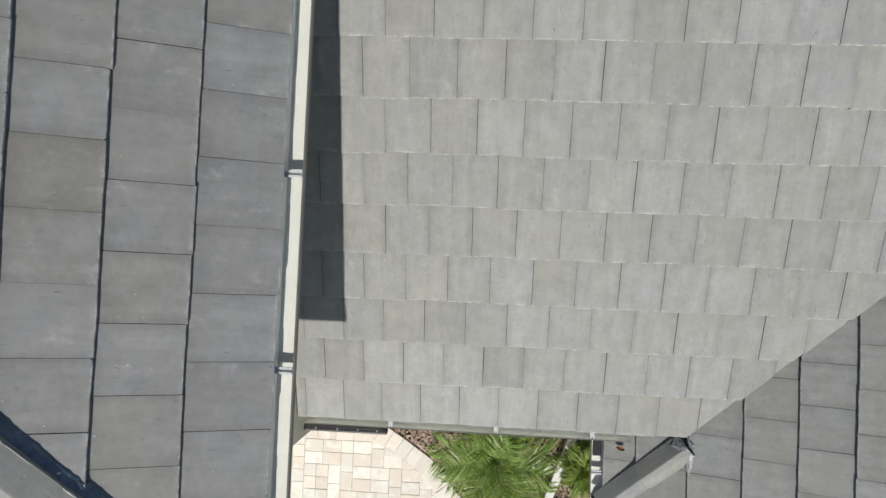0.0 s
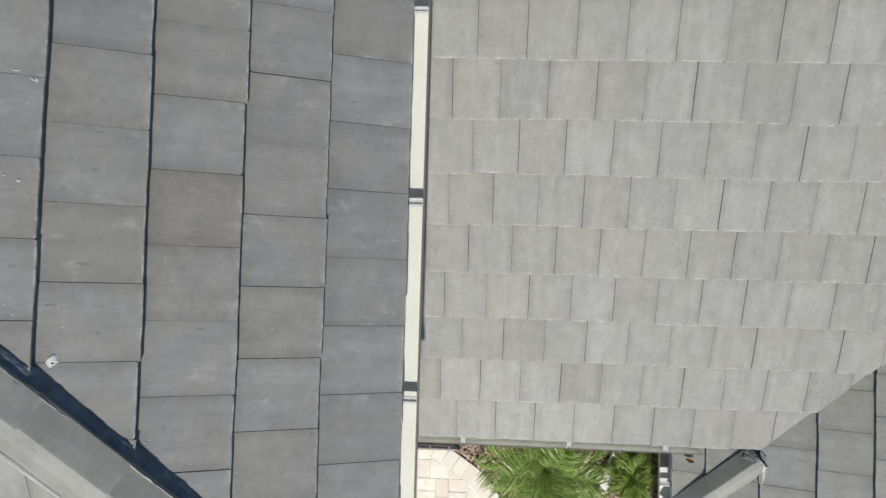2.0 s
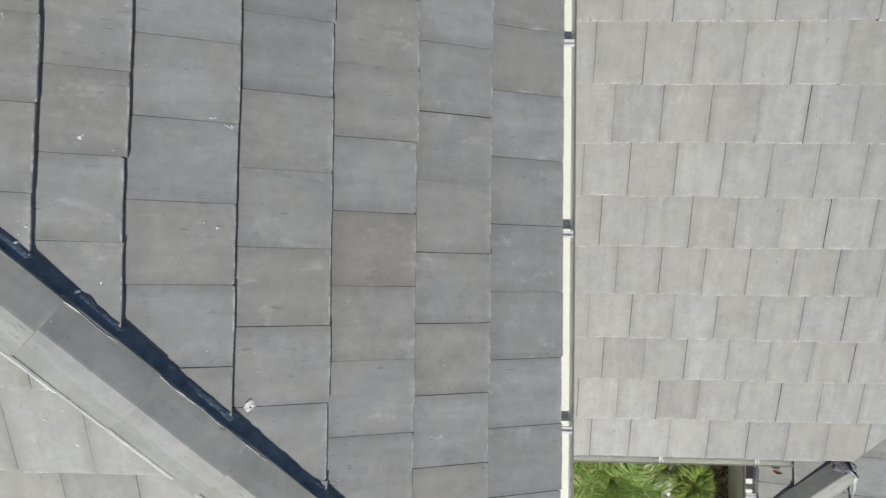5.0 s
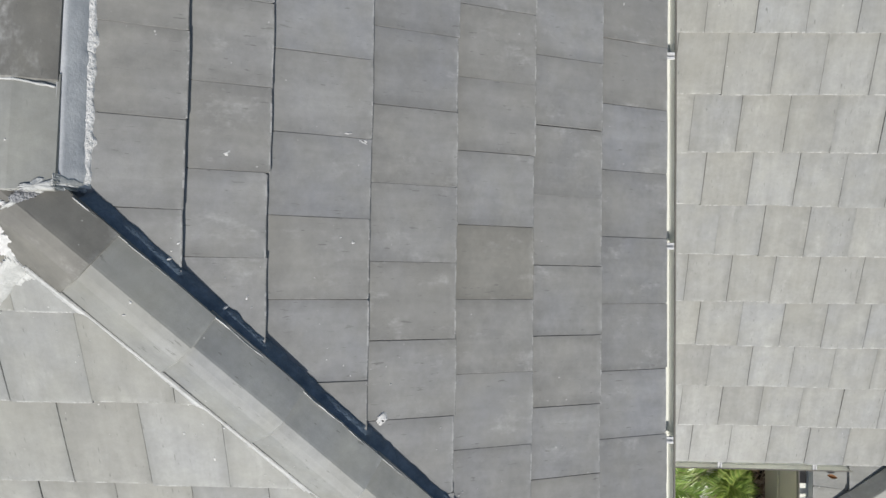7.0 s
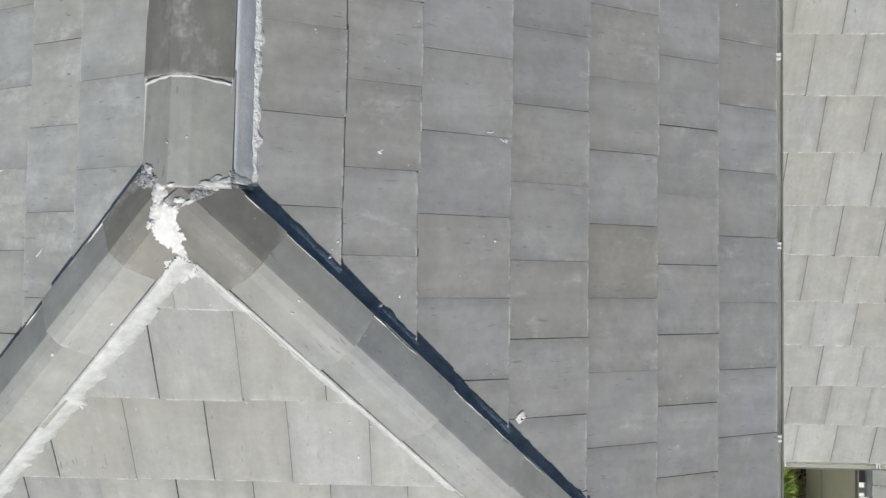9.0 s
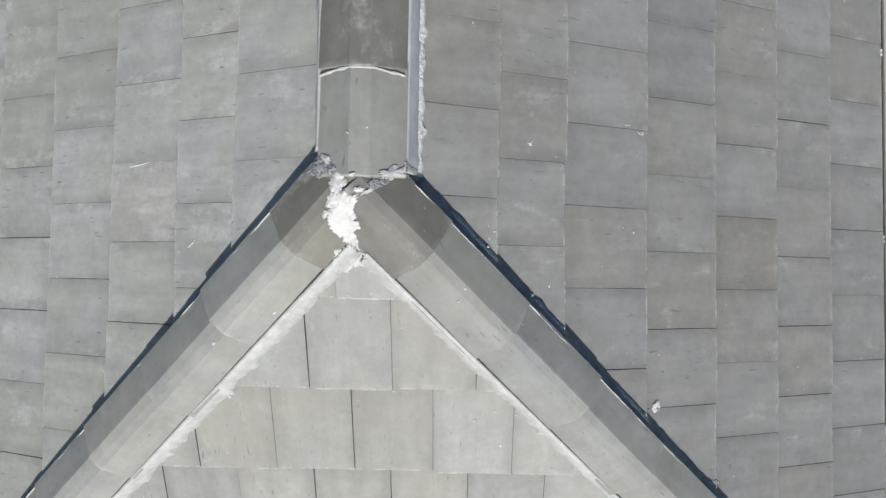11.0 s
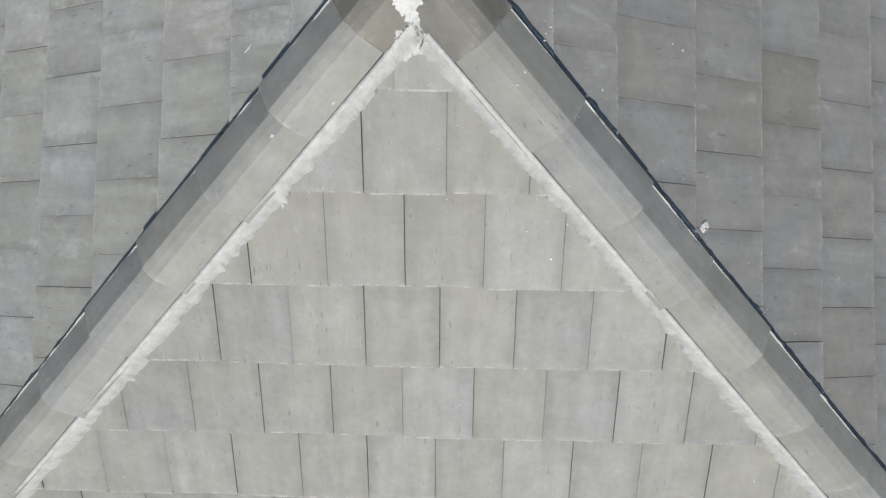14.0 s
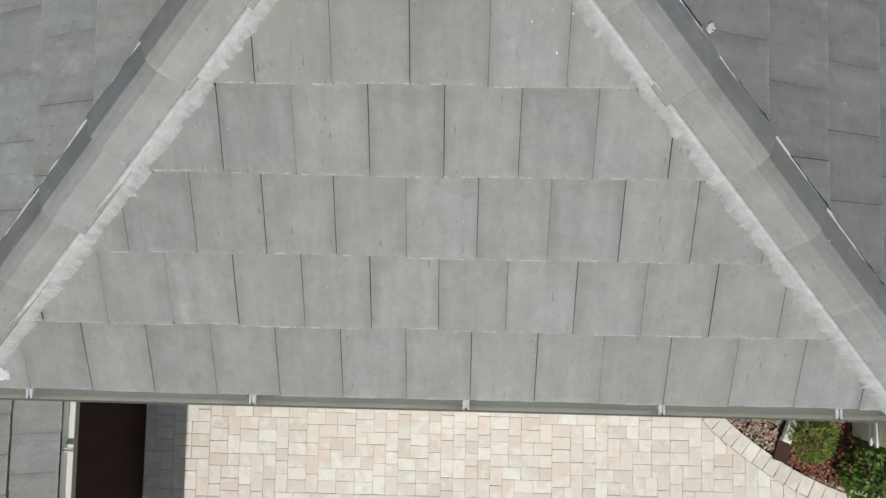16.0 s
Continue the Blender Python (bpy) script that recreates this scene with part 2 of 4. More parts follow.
def attach(ob, parent, m=None):
    """Hang ob under parent, standing at the world pose m."""
    m = m or Matrix()
    ob.matrix_basis = m
    ob.parent = parent
    up = Matrix()
    p = parent
    while p is not None:
        up = p.matrix_basis @ up if p.parent is None else p.matrix_parent_inverse @ p.matrix_basis @ up
        p = p.parent
    ob.matrix_parent_inverse = up.inverted()
    return ob


def part(name, bm, material, parent, label="", m=None, smooth=False):
    ob = new(name, mesh_of(bm, name, material, smooth))
    attach(ob, parent, m)
    return tagged(ob, label)


def thing(name, place, label, category, group="", kind=""):
    ob = new(name)
    ob.empty_display_size = 0.2
    ob.matrix_basis = Matrix.Translation(place)
    return tagged(ob, label, category, group, kind)


def box(bm, lo, hi, bevel=0.0):
    lo, hi = Vector(lo), Vector(hi)
    got = bmesh.ops.create_cube(bm, size=1, matrix=Matrix.LocRotScale((lo + hi) / 2, None, hi - lo))
    if bevel:
        edges = list({e for v in got["verts"] for e in v.link_edges})
        bmesh.ops.bevel(bm, geom=edges, offset=bevel, segments=2, affect="EDGES", profile=0.6)
    return bm


def slab(bm, pts, thick):
    """A flat plate through pts with its top at them."""
    top = [bm.verts.new(p) for p in pts]
    bot = [bm.verts.new(Vector(p) - Vector((0, 0, thick))) for p in pts]
    bm.faces.new(top)
    bm.faces.new(bot[::-1])
    for k in range(len(pts)):
        j = (k + 1) % len(pts)
        bm.faces.new((top[k], bot[k], bot[j], top[j]))
    return bm


def extrude_profile(bm, profile, a, b, side, up=Vector((0, 0, 1)), close=True):
    """Sweep a closed profile of (across, height) from a to b; side is the direction of across."""
    a, b, side = Vector(a), Vector(b), Vector(side)
    rings = []
    for p in (a, b):
        rings.append([bm.verts.new(p + side * s + up * h) for s, h in profile])
    n = len(profile)
    for k in range(n):
        j = (k + 1) % n
        bm.faces.new((rings[0][k], rings[0][j], rings[1][j], rings[1][k]))
    if close:
        bm.faces.new(rings[0][::-1])
        bm.faces.new(rings[1])
    return bm


# ---- roof tiles ----
THICK, STEP = 0.028, 0.030


def tile_bm(w, length, rnd):
    """A flat tile: lower edge at y 0 with its top at z 0, slightly uneven and chipped, eased top edges."""
    bm = bmesh.new()
    h = w / 2
    low = [(-h, 0), (-h * 0.55, 0), (-h * 0.1, 0), (h * 0.4, 0), (h * 0.75, 0), (h, 0)]
    low = [(x, rnd.uniform(-0.0018, 0.0018)) for x, _ in low]
    if rnd.random() < 0.3:
        size = rnd.uniform(0.004, 0.010)
        low[0:1] = [(-h, size), (-h + size * 0.8, 0)]
    if rnd.random() < 0.3:
        size = rnd.uniform(0.004, 0.010)
        low[-1:] = [(h - size * 0.8, 0), (h, size)]
    line = low + [(h + rnd.uniform(-0.001, 0.0005), length * 0.5), (h, length), (-h, length), (-h + rnd.uniform(-0.0005, 0.001), length * 0.5)]
    inset = [(x * (1 - 0.0012 / h), y + (0.003 if y < 0.0115 else (-0.004 if y > length - 0.01 else 0))) for x, y in line]
    rings = [[bm.verts.new((x, y, z)) for x, y in pts] for pts, z in ((line, -THICK), (line, -0.002), (inset, 0))]
    for a, b in zip(rings, rings[1:]):
        for k in range(len(line)):
            j = (k + 1) % len(line)
            bm.faces.new((a[k], a[j], b[j], b[k]))
    bm.faces.new(rings[2])
    bm.faces.new(rings[0][::-1])
    return bm


_kinds = {}


def tile_meshes(w, material):
    key = (round(w, 4), material.name)
    if key not in _kinds:
        rnd = random.Random(7)
        _kinds[key] = [mesh_of(tile_bm(w - 0.0008, 0.43, rnd), "roof_tile", material) for _ in range(9)]
    return _kinds[key]


def lay_tiles(parent, uphill, across, height, pitch, courses, w, low, high, clips, seed, material=None, special=()):
    """Lay courses of tiles. courses: (distance uphill of the lower edge, one joint's place along the course).
    height: of the lower edges' tops at distance 0. clips: upright planes (point, keep direction)."""
    material = material or TILE
    rnd = random.Random(seed)
    uphill, across = Vector(uphill), Vector(across)
    cosine = 1 / math.sqrt(1 + pitch * pitch)
    kinds = tile_meshes(w, material)
    for n, (edge, joint) in enumerate(courses):
        run = (courses[n + 1][0] - edge) if n + 1 < len(courses) else 0.32
        tilt = math.atan(pitch) - math.atan(STEP / (run / cosine))
        u = uphill * math.cos(tilt) + Vector((0, 0, math.sin(tilt)))
        normal = across.cross(u)
        for k in range(math.floor((low - joint) / w) - 1, math.ceil((high - joint) / w) + 1):
            mid = joint + (k + 0.5) * w
            if not low < mid < high:
                continue
            slip = rnd.gauss(0, 0.003)
            spot = uphill * (edge + slip) + across * (mid + rnd.gauss(0, 0.0006))
            spot.z = height + pitch * (edge + slip) + rnd.gauss(0, 0.0009)
            m = Matrix((across, u, normal)).transposed().to_4x4()
            m.translation = spot
            m = m @ pose(0, 0, 0, rnd.gauss(0, 0.18), rnd.gauss(0, 0.10), rnd.gauss(0, 0.05))
            corners = [m @ Vector((x, y, 0)) for x in (-w / 2, w / 2) for y in (0, 0.43)]
            cut, gone = [], False
            for point, keep in clips:
                sides = [(c - Vector(point)).dot(Vector(keep)) for c in corners]
                gone = gone or max(sides) < 0.01
                if min(sides) < 0:
                    cut.append((point, keep))
            if gone:
                continue
            if not cut:
                ob = attach(new("roof_tile", kinds[rnd.randrange(9)]), parent, m)
                mid_spot = m @ Vector((0, 0.16, 0))
                for sx, sy, other, words in special:
                    if abs(mid_spot.x - sx) < 0.12 and abs(mid_spot.y - sy) < 0.12:
                        ob.data = tile_meshes(w, other)[rnd.randrange(9)]
                        tagged(ob, words)
                continue
            bm = tile_bm(w - 0.0008, 0.43, rnd)
            back = m.inverted()
            for point, keep in cut:
                # cut edges are sawn on site and wander a little
                off = Vector(keep) * rnd.uniform(-0.008, 0.012)
                got = bmesh.ops.bisect_plane(bm, geom=bm.verts[:] + bm.edges[:] + bm.faces[:], plane_co=back @ (Vector(point) + off),
                                             plane_no=back.to_3x3() @ Vector(keep), clear_inner=True)
                edges = [e for e in got["geom_cut"] if isinstance(e, bmesh.types.BMEdge)]
                if edges:
                    bmesh.ops.contextual_create(bm, geom=edges)
            if len(bm.faces) > 3:
                part("roof_tile", bm, material, parent, "", m)


# ---- the main roof ----
P = 0.523
RIDGE_X, APEX_Y, RIDGE_Z = -2.985, 0.608, 6.055
PL = 0.49
EAVE_Z = 4.80


def z_right(x):
    return 5.18 - P * (x + 1.315)


def z_left(x):
    return 6.06 + PL * (x + 2.985)


def z_front(y):
    return 5.344 + P * (y + 0.748)


RUNS = {"right": (0.656, 0.995, 1.313, 1.637, 1.959, 2.295, 2.545), "left": (-5.31, -4.985, -4.69, -4.36, -4.024, -3.703, -3.457), "front": (-1.716, -1.388, -1.072, -0.75, -0.43, -0.093, 0.236)}


def sunk(kind, at):
    """How far a tile's face lies below the line of the courses' lower edges."""
    edges = RUNS[kind]
    for a, b in zip(edges, edges[1:] + (edges[-1] + 0.32,)):
        if a <= at < b:
            return STEP * (at - a) / (b - a)
    return 0.0


def s_right(x):
    return z_right(x) - sunk("right", -x)


def s_left(x):
    return z_left(x) - sunk("left", x)


def s_front(y):
    return z_front(y) - sunk("front", y)


house = thing("house", (-2.985, 2.0, 0), "beige stucco house with a hipped grey flat-tile roof", "house")
BACK = 5.4
bm = bmesh.new()
box(bm, (-4.95, -1.25, 0), (-1.12, BACK + 0.0, 4.55), 0.01)
part("wall", bm, STUCCO, house, "beige stucco outer walls")

ss = 0.105
apex = (RIDGE_X, APEX_Y, z_right(RIDGE_X) - ss)
east, west, south = -0.70, -5.29, -1.70
bm = slab(bmesh.new(), [(east, -1.68, z_right(east) - ss), (east, BACK, z_right(east) - ss), (RIDGE_X, BACK, apex[2]), apex], 0.03)
slope_a = part("roof_slope", bm, DECK, house, "grey concrete tile slope")
bm = slab(bmesh.new(), [(west, -1.66, z_left(west) - ss), apex, (RIDGE_X, BACK, apex[2]), (west, BACK, z_left(west) - ss)], 0.03)
slope_b = part("roof_slope", bm, DECK, house, "grey concrete tile slope")
bm = slab(bmesh.new(), [(west, south, z_front(south) - ss), (east, south, z_front(south) - ss), apex], 0.03)
slope_c = part("roof_slope", bm, DECK, house, "grey concrete tile hip end, sunlit")

HIP_A = Vector((1, -1, 0)).normalized()
HIP_B = Vector((-1, -1, 0)).normalized()
N_A = Vector((1, 1, 0)).normalized()
N_B = Vector((-1, 1, 0)).normalized()
AP = Vector((RIDGE_X, APEX_Y, 0))
GAP = 0.085
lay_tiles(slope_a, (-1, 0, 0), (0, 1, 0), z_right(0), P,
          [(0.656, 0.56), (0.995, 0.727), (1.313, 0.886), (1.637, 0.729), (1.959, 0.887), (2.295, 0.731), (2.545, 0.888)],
          0.3025, -1.75, BACK + 0.3, [((0, BACK, 0), (0, -1, 0)), (AP + N_A * GAP, N_A), ((RIDGE_X + 0.12, 0, 0), (1, 0, 0))], 11, TILE_SHADED,
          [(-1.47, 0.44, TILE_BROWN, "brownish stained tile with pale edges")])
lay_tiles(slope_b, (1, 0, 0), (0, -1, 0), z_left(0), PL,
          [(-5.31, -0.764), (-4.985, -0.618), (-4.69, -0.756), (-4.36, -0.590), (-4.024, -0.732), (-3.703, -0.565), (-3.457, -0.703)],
          0.3025, -BACK - 0.3, 1.75, [((0, BACK, 0), (0, -1, 0)), (AP + N_B * GAP, N_B), ((RIDGE_X - 0.12, 0, 0), (-1, 0, 0))], 12, TILE_LIMED_LIT,
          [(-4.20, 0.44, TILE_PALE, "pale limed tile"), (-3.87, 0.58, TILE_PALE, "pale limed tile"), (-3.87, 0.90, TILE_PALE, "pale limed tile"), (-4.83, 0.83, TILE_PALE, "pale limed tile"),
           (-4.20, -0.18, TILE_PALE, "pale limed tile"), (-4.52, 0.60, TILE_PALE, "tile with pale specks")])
lay_tiles(slope_c, (0, 1, 0), (1, 0, 0), z_front(0), P,
          [(-1.716, -3.10), (-1.388, -3.25), (-1.072, -3.09), (-0.750, -3.231), (-0.430, -3.066), (-0.093, -3.209), (0.236, -3.089)],
          0.2977, -5.4, -0.6, [(AP - N_A * GAP, -N_A), (AP - N_B * GAP, -N_B)], 13, None,
          [(-2.91, -0.25, TILE_OLD, "darker grey tile"), (-3.69, -0.59, TILE_OLD, "darker grey tile"), (-2.61, -0.24, TILE_FRESH, "paler grey tile")])

# ---- ridge and hip caps ----
HALF, DROP = 0.140, 0.073


def cap_bm(length, rnd, half=HALF, drop=DROP):
    """A three-sided cap along +y, y 0 its lower end, crest at z 0, slightly wider and higher at the lower end."""
    bm = bmesh.new()
    prof = [(-half, -drop), (-0.040, -0.0055), (-0.032, -0.001), (0.0, 0.001), (0.032, -0.001), (0.040, -0.0055), (half, -drop)]
    inner = [(x * 0.98, z - 0.02) for x, z in prof]
    rings = []
    for y, grow, lift in ((0.0, 0.985, -0.004), (0.004, 1.0, 0.0), (length * 0.5, 0.997, -0.005), (length, 0.992, -0.012)):
        rings.append([bm.verts.new((x * grow, y + rnd.uniform(-0.002, 0.002) + 0.007 * (abs(x) / half) ** 2 * (y < 0.01), z + lift)) for x, z in prof + inner[::-1]])
    n = len(rings[0])
    for a, b in zip(rings, rings[1:]):
        for k in range(n):
            j = (k + 1) % n
            bm.faces.new((a[k], a[j], b[j], b[k]))
    for ring in (rings[0], rings[-1]):
        for k in range(6):
            bm.faces.new((ring[k], ring[k + 1], ring[12 - k], ring[13 - k]))
    return bm


def lay_caps(parent, name, foot, way, ends, lift, seed, darks=(), half=HALF, drop=DROP, roll=0.0):
    """Caps along a line from foot uphill along way (unit, not level); ends: plan distances from foot at which each lower end lies."""
    rnd = random.Random(seed)
    way = Vector(way).normalized()
    flat = Vector((way.x, way.y, 0)).length
    side = way.cross(Vector((0, 0, 1))).normalized()
    normal = side.cross(way)
    for n, at in enumerate(ends[:-1]):
        length = (ends[n + 1] - at) / flat + 0.03
        m = Matrix((side, way, normal)).transposed().to_4x4()
        m.translation = Vector(foot) + way * (at / flat) + Vector((0, 0, lift + rnd.gauss(0, 0.002))) + side * rnd.gauss(0, 0.002)
        m = m @ pose(0, 0, 0, 0, roll + rnd.gauss(0, 0.3), rnd.gauss(0, 0.15))
        dark = n in darks
        part(name, cap_bm(length, rnd, half, drop), CAP_DARK if dark else CAP, parent, "dark-stained concrete cap" if dark else "", m)


def ragged(a, b, side, inner, outer, parent, name, material, label, seed, z_in, z_out, wave=0.012, count=150, hump=0.012):
    """A hand-trowelled strip from a to b: its inner edge lies under the caps, its outer edge runs out ragged over the tiles.
    z_in, z_out: functions of the plan point for the heights of the two edges."""
    a, b, side = Vector(a), Vector(b), Vector(side)
    bm = bmesh.new()
    rows = []
    for k in range(count + 1):
        t = k / count
        base = a.lerp(b, t)
        blob = 2.6 * wave * max(0.0, noise.noise((t * 75, seed * 1.3, 6)) - 0.22)
        far = mean = outer(t) if callable(outer) else outer
        far += blob + wave * (0.9 * noise.noise((t * 40 + seed, 0.3, 0)) + 0.45 * noise.noise((t * 110, seed, 0)) + 0.25 * noise.noise((t * 290, 2, seed)))
        far = max(far, inner + 0.0015)
        row = []
        for f in (0.0, 0.35, 0.7, 1.0):
            off = far if f == 1 else min(inner + (mean - inner) * f, far - 0.001)
            p = base + side * off
            h = z_in(p) * (1 - f) + z_out(p) * f + hump * math.sin(math.pi * f) * (0.8 + 0.4 * noise.noise((t * 30, f * 2, seed)))
            row.append(bm.verts.new((p.x, p.y, h + (0.003 if f == 1 else 0))))
        p = base + side * far
        row.append(bm.verts.new((p.x, p.y, z_out(p) - 0.02)))
        p = base + side * inner
        row.append(bm.verts.new((p.x, p.y, z_out(p) - 0.03)))
        rows.append(row)
    for r, s in zip(rows, rows[1:]):
        for k in range(6):
            j = (k + 1) % 6
            bm.faces.new((r[k], r[j], s[j], s[k]))
    bm.faces.new(rows[0])
    bm.faces.new(rows[-1][::-1])
    return part(name, bm, material, parent, label, None, True)


CREST = 0.068
ridge = part("ridge", extrude_profile(bmesh.new(), [(-0.05, -0.09), (0.05, -0.09), (0.05, 0.05), (-0.05, 0.05)],
             (RIDGE_X, APEX_Y + 0.06, RIDGE_Z - 0.02), (RIDGE_X, BACK, RIDGE_Z - 0.02), (1, 0, 0)), DECK, house, "capped roof ridge")
ends = [0.0, 0.333] + [0.333 + 0.40 * k for k in range(1, 12)]
lay_caps(ridge, "ridge_cap", (RIDGE_X, 0.612, RIDGE_Z), (0, 1, 0), ends, CREST, 21, (1, 3), 0.138, 0.066)

bm = bmesh.new()
for k in range(64):
    x = -0.128 + 0.256 * k / 63
    y = 0.943 - 0.012 * (x / 0.138) ** 2 + 0.003 * noise.noise((x * 30, 1, 1))
    z = RIDGE_Z + CREST - max(0, abs(x) - 0.036) * 0.62 - 0.005
    size = 0.0040 * (1 + 0.7 * noise.noise((x * 45, 5, 2)))
    bmesh.ops.create_icosphere(bm, subdivisions=1, radius=size, matrix=Matrix.LocRotScale((RIDGE_X + x, y, z), None, (1.6, 1.1, 0.8)))
part("mortar_bead", bm, MORTAR, ridge, "thin white mortar line across the joint")

SLOPE_HIP = P / math.sqrt(2)
for tag, hip_way, seed in (("a", HIP_A, 31), ("b", HIP_B, 32)):
    length = 3.25
    rise = SLOPE_HIP if tag == "a" else (P + PL) / 2 / math.sqrt(2)
    foot = Vector((RIDGE_X, APEX_Y, RIDGE_Z)) + hip_way * length - Vector((0, 0, length * rise))
    top = Vector((RIDGE_X, APEX_Y, RIDGE_Z)) + hip_way * 0.10
    prof = [(-0.05, -0.13), (0.05, -0.13), (0.03, 0.0), (-0.03, 0.0)]
    side = N_A if tag == "a" else N_B
    hip = part("hip", extrude_profile(bmesh.new(), prof, foot, top - Vector((0, 0, 0.10 * rise)), side), DECK, house, "capped roof hip with trowelled mortar")
    # the cap line is shifted off the true hip line to fit the camera's view
    top_off, foot_off = (-0.024, -0.006) if tag == "a" else (0.016, 0.026)
    foot = foot + side * foot_off
    up = Vector((RIDGE_X, APEX_Y, RIDGE_Z)) + side * top_off - foot
    marks = sorted([length - 0.315 - 0.377 * k for k in range(0, 9)])
    marks = [m for m in marks if m > 0.05]
    lay_caps(hip, "hip_cap", foot, up, [0.0] + marks + [length - 0.03], CREST, seed, (len(marks),), HALF, DROP, -2.0 if tag == "a" else 2.0)

    def cap_edge(p, rise=rise, hip_way=hip_way):
        d = (Vector((p.x, p.y, 0)) - AP).dot(hip_way)
        return RIDGE_Z - d * rise + CREST - DROP

    def at(d, top_off=top_off, foot_off=foot_off, hip_way=hip_way, side=side, length=length):
        return AP + hip_way * d + side * (top_off + (foot_off - top_off) * d / length)

    slope_z = (lambda p: s_right(p.x)) if tag == "a" else (lambda p: s_left(p.x))
    front_z = lambda p: s_front(p.y)
    a0, b0 = at(0.12), at(length - 0.04)
    ragged(a0, b0, side, 0.115, HALF + (0.036 if tag == "a" else 0.016), hip, "membrane", MEMBRANE, "blue-black sealing membrane below the caps", seed + 1, lambda p, f=cap_edge: f(p) - 0.014, slope_z, 0.005, 260, 0.004)
    wide = lambda t: 0.023
    ragged(at(0.165), b0, -side, HALF - 0.018, lambda t, f=wide: HALF + f(t), hip, "mortar", MORTAR, "pale trowelled mortar bead", seed + 2, lambda p, f=cap_edge: f(p) + 0.006, front_z, 0.012, 620, 0.013)
    # worn paint: it shows only here and there along the edge
    worn = lambda p, f=cap_edge: f(p) - 0.003 + 0.009 * noise.noise((p.x * 13, p.y * 13, 4))
    ragged(a0, b0, side, HALF - 0.0045, HALF - 0.002, hip, "paint_line", MORTAR, "thin worn white line along the cap edge", seed + 3, worn, worn, 0.002, 400, 0.0)


def ridge_edge(p):
    return RIDGE_Z + CREST - 0.066 - 0.002


ragged((RIDGE_X, APEX_Y + 0.03, 0), (RIDGE_X, BACK, 0), (1, 0, 0), 0.133, 0.172, ridge, "mortar", MORTAR_BLUE, "bluish trowelled mortar band", 41, ridge_edge, lambda p: s_right(p.x), 0.006, 500, 0.006)
ragged((RIDGE_X, APEX_Y + 0.03, 0), (RIDGE_X, BACK, 0), (1, 0, 0), 0.160, 0.186, ridge, "mortar_fringe", WHITE_SEAL, "bright white ragged mortar edge", 44, lambda p: s_right(p.x) + 0.014, lambda p: s_right(p.x), 0.014, 700, 0.004)
ragged((RIDGE_X, APEX_Y + 0.10, 0), (RIDGE_X, BACK, 0), (-1, 0, 0), 0.133, 0.168, ridge, "mortar", MORTAR, "bluish white trowelled mortar band", 42, ridge_edge, lambda p: s_left(p.x), 0.009, 600, 0.006)


def look_down(x, y):
    """Height of the topmost surface built so far."""
    hit, place, *_ = scene.ray_cast(DEPTHS[0], Vector((x, y, 7.5)), Vector((0, 0, -1)))
    return place.z if hit else 0.0


DEPTHS = [None]


def settle():
    bpy.context.view_layer.update()
    DEPTHS[0] = bpy.context.evaluated_depsgraph_get()


def roof_top(x, y):
    """Height of the roof's surface, caps included, near the apex."""
    z = min((z_right(x), s_right(x)), (z_left(x), s_left(x)), (z_front(y), s_front(y)))[1]
    d = Vector((x, y, 0)) - AP
    for way, n in ((HIP_A, N_A), (HIP_B, N_B)):
        run, off = d.dot(way), abs(d.dot(n))
        if run > 0.0 and off < HALF:
            z = max(z, RIDGE_Z - run * SLOPE_HIP + CREST - max(0, off - 0.04) * 0.66)
    if y > 0.575 and abs(x - RIDGE_X) < 0.138:
        z = max(z, RIDGE_Z + CREST - max(0, abs(x - RIDGE_X) - 0.04) * 0.66)
    return z


def splat(bm, x, y, rx, ry, seed, lift=0.004, turn=0.0, rings=4, points=26, rough=0.35, top=None):
    """A draped patch with a torn outline, thick in the middle and feathering out."""
    top = top or look_down
    c, s = math.cos(turn), math.sin(turn)
    prev = None
    centre = bm.verts.new((x, y, top(x, y) + lift * 1.6))
    for r in range(1, rings + 1):
        f = r / rings
        ring = []
        for k in range(points):
            a = 2 * math.pi * k / points
            reach = 1 + rough * (noise.noise((math.cos(a) * 1.6 + seed, math.sin(a) * 1.6, seed * 0.7)) + 0.6 * noise.noise((math.cos(a) * 5, math.sin(a) * 5 + seed, 3)))
            u, v = math.cos(a) * rx * f * reach, math.sin(a) * ry * f * reach
            px, py = x + u * c - v * s, y + u * s + v * c
            ring.append(bm.verts.new((px, py, top(px, py) + (lift * (1.6 - f) + 0.0018 * noise.noise((px * 60, py * 60, seed)) if r < rings else -0.004))))
        for k in range(points):
            j = (k + 1) % points
            if prev:
                bm.faces.new((prev[k], ring[k], ring[j], prev[j]))
            else:
                bm.faces.new((centre, ring[k], ring[j]))
        prev = ring
    return bm


settle()
bm = bmesh.new()
for n, (x, y, rx, ry, turn) in enumerate(((-3.047, 0.585, 0.022, 0.045, 0.3), (-3.042, 0.53, 0.034, 0.055, 0.2), (-3.036, 0.482, 0.044, 0.044, 0.0), (-3.026, 0.44, 0.022, 0.042, 0.0),
                                          (-2.985, 0.575, 0.014, 0.011, 0.0), (-3.003, 0.617, 0.009, 0.006, 0.4), (-3.005, 0.545, 0.018, 0.014, 0.6), (-3.092, 0.502, 0.013, 0.009, 1.0))):
    splat(bm, x, y, rx * 1.2, ry, 2.3 + 1.7 * n, 0.005, turn, 5, 90, 0.5)
part("sealant_patch", bm, WHITE_SEAL, ridge, "thick white sealant smeared over the apex", None, True)
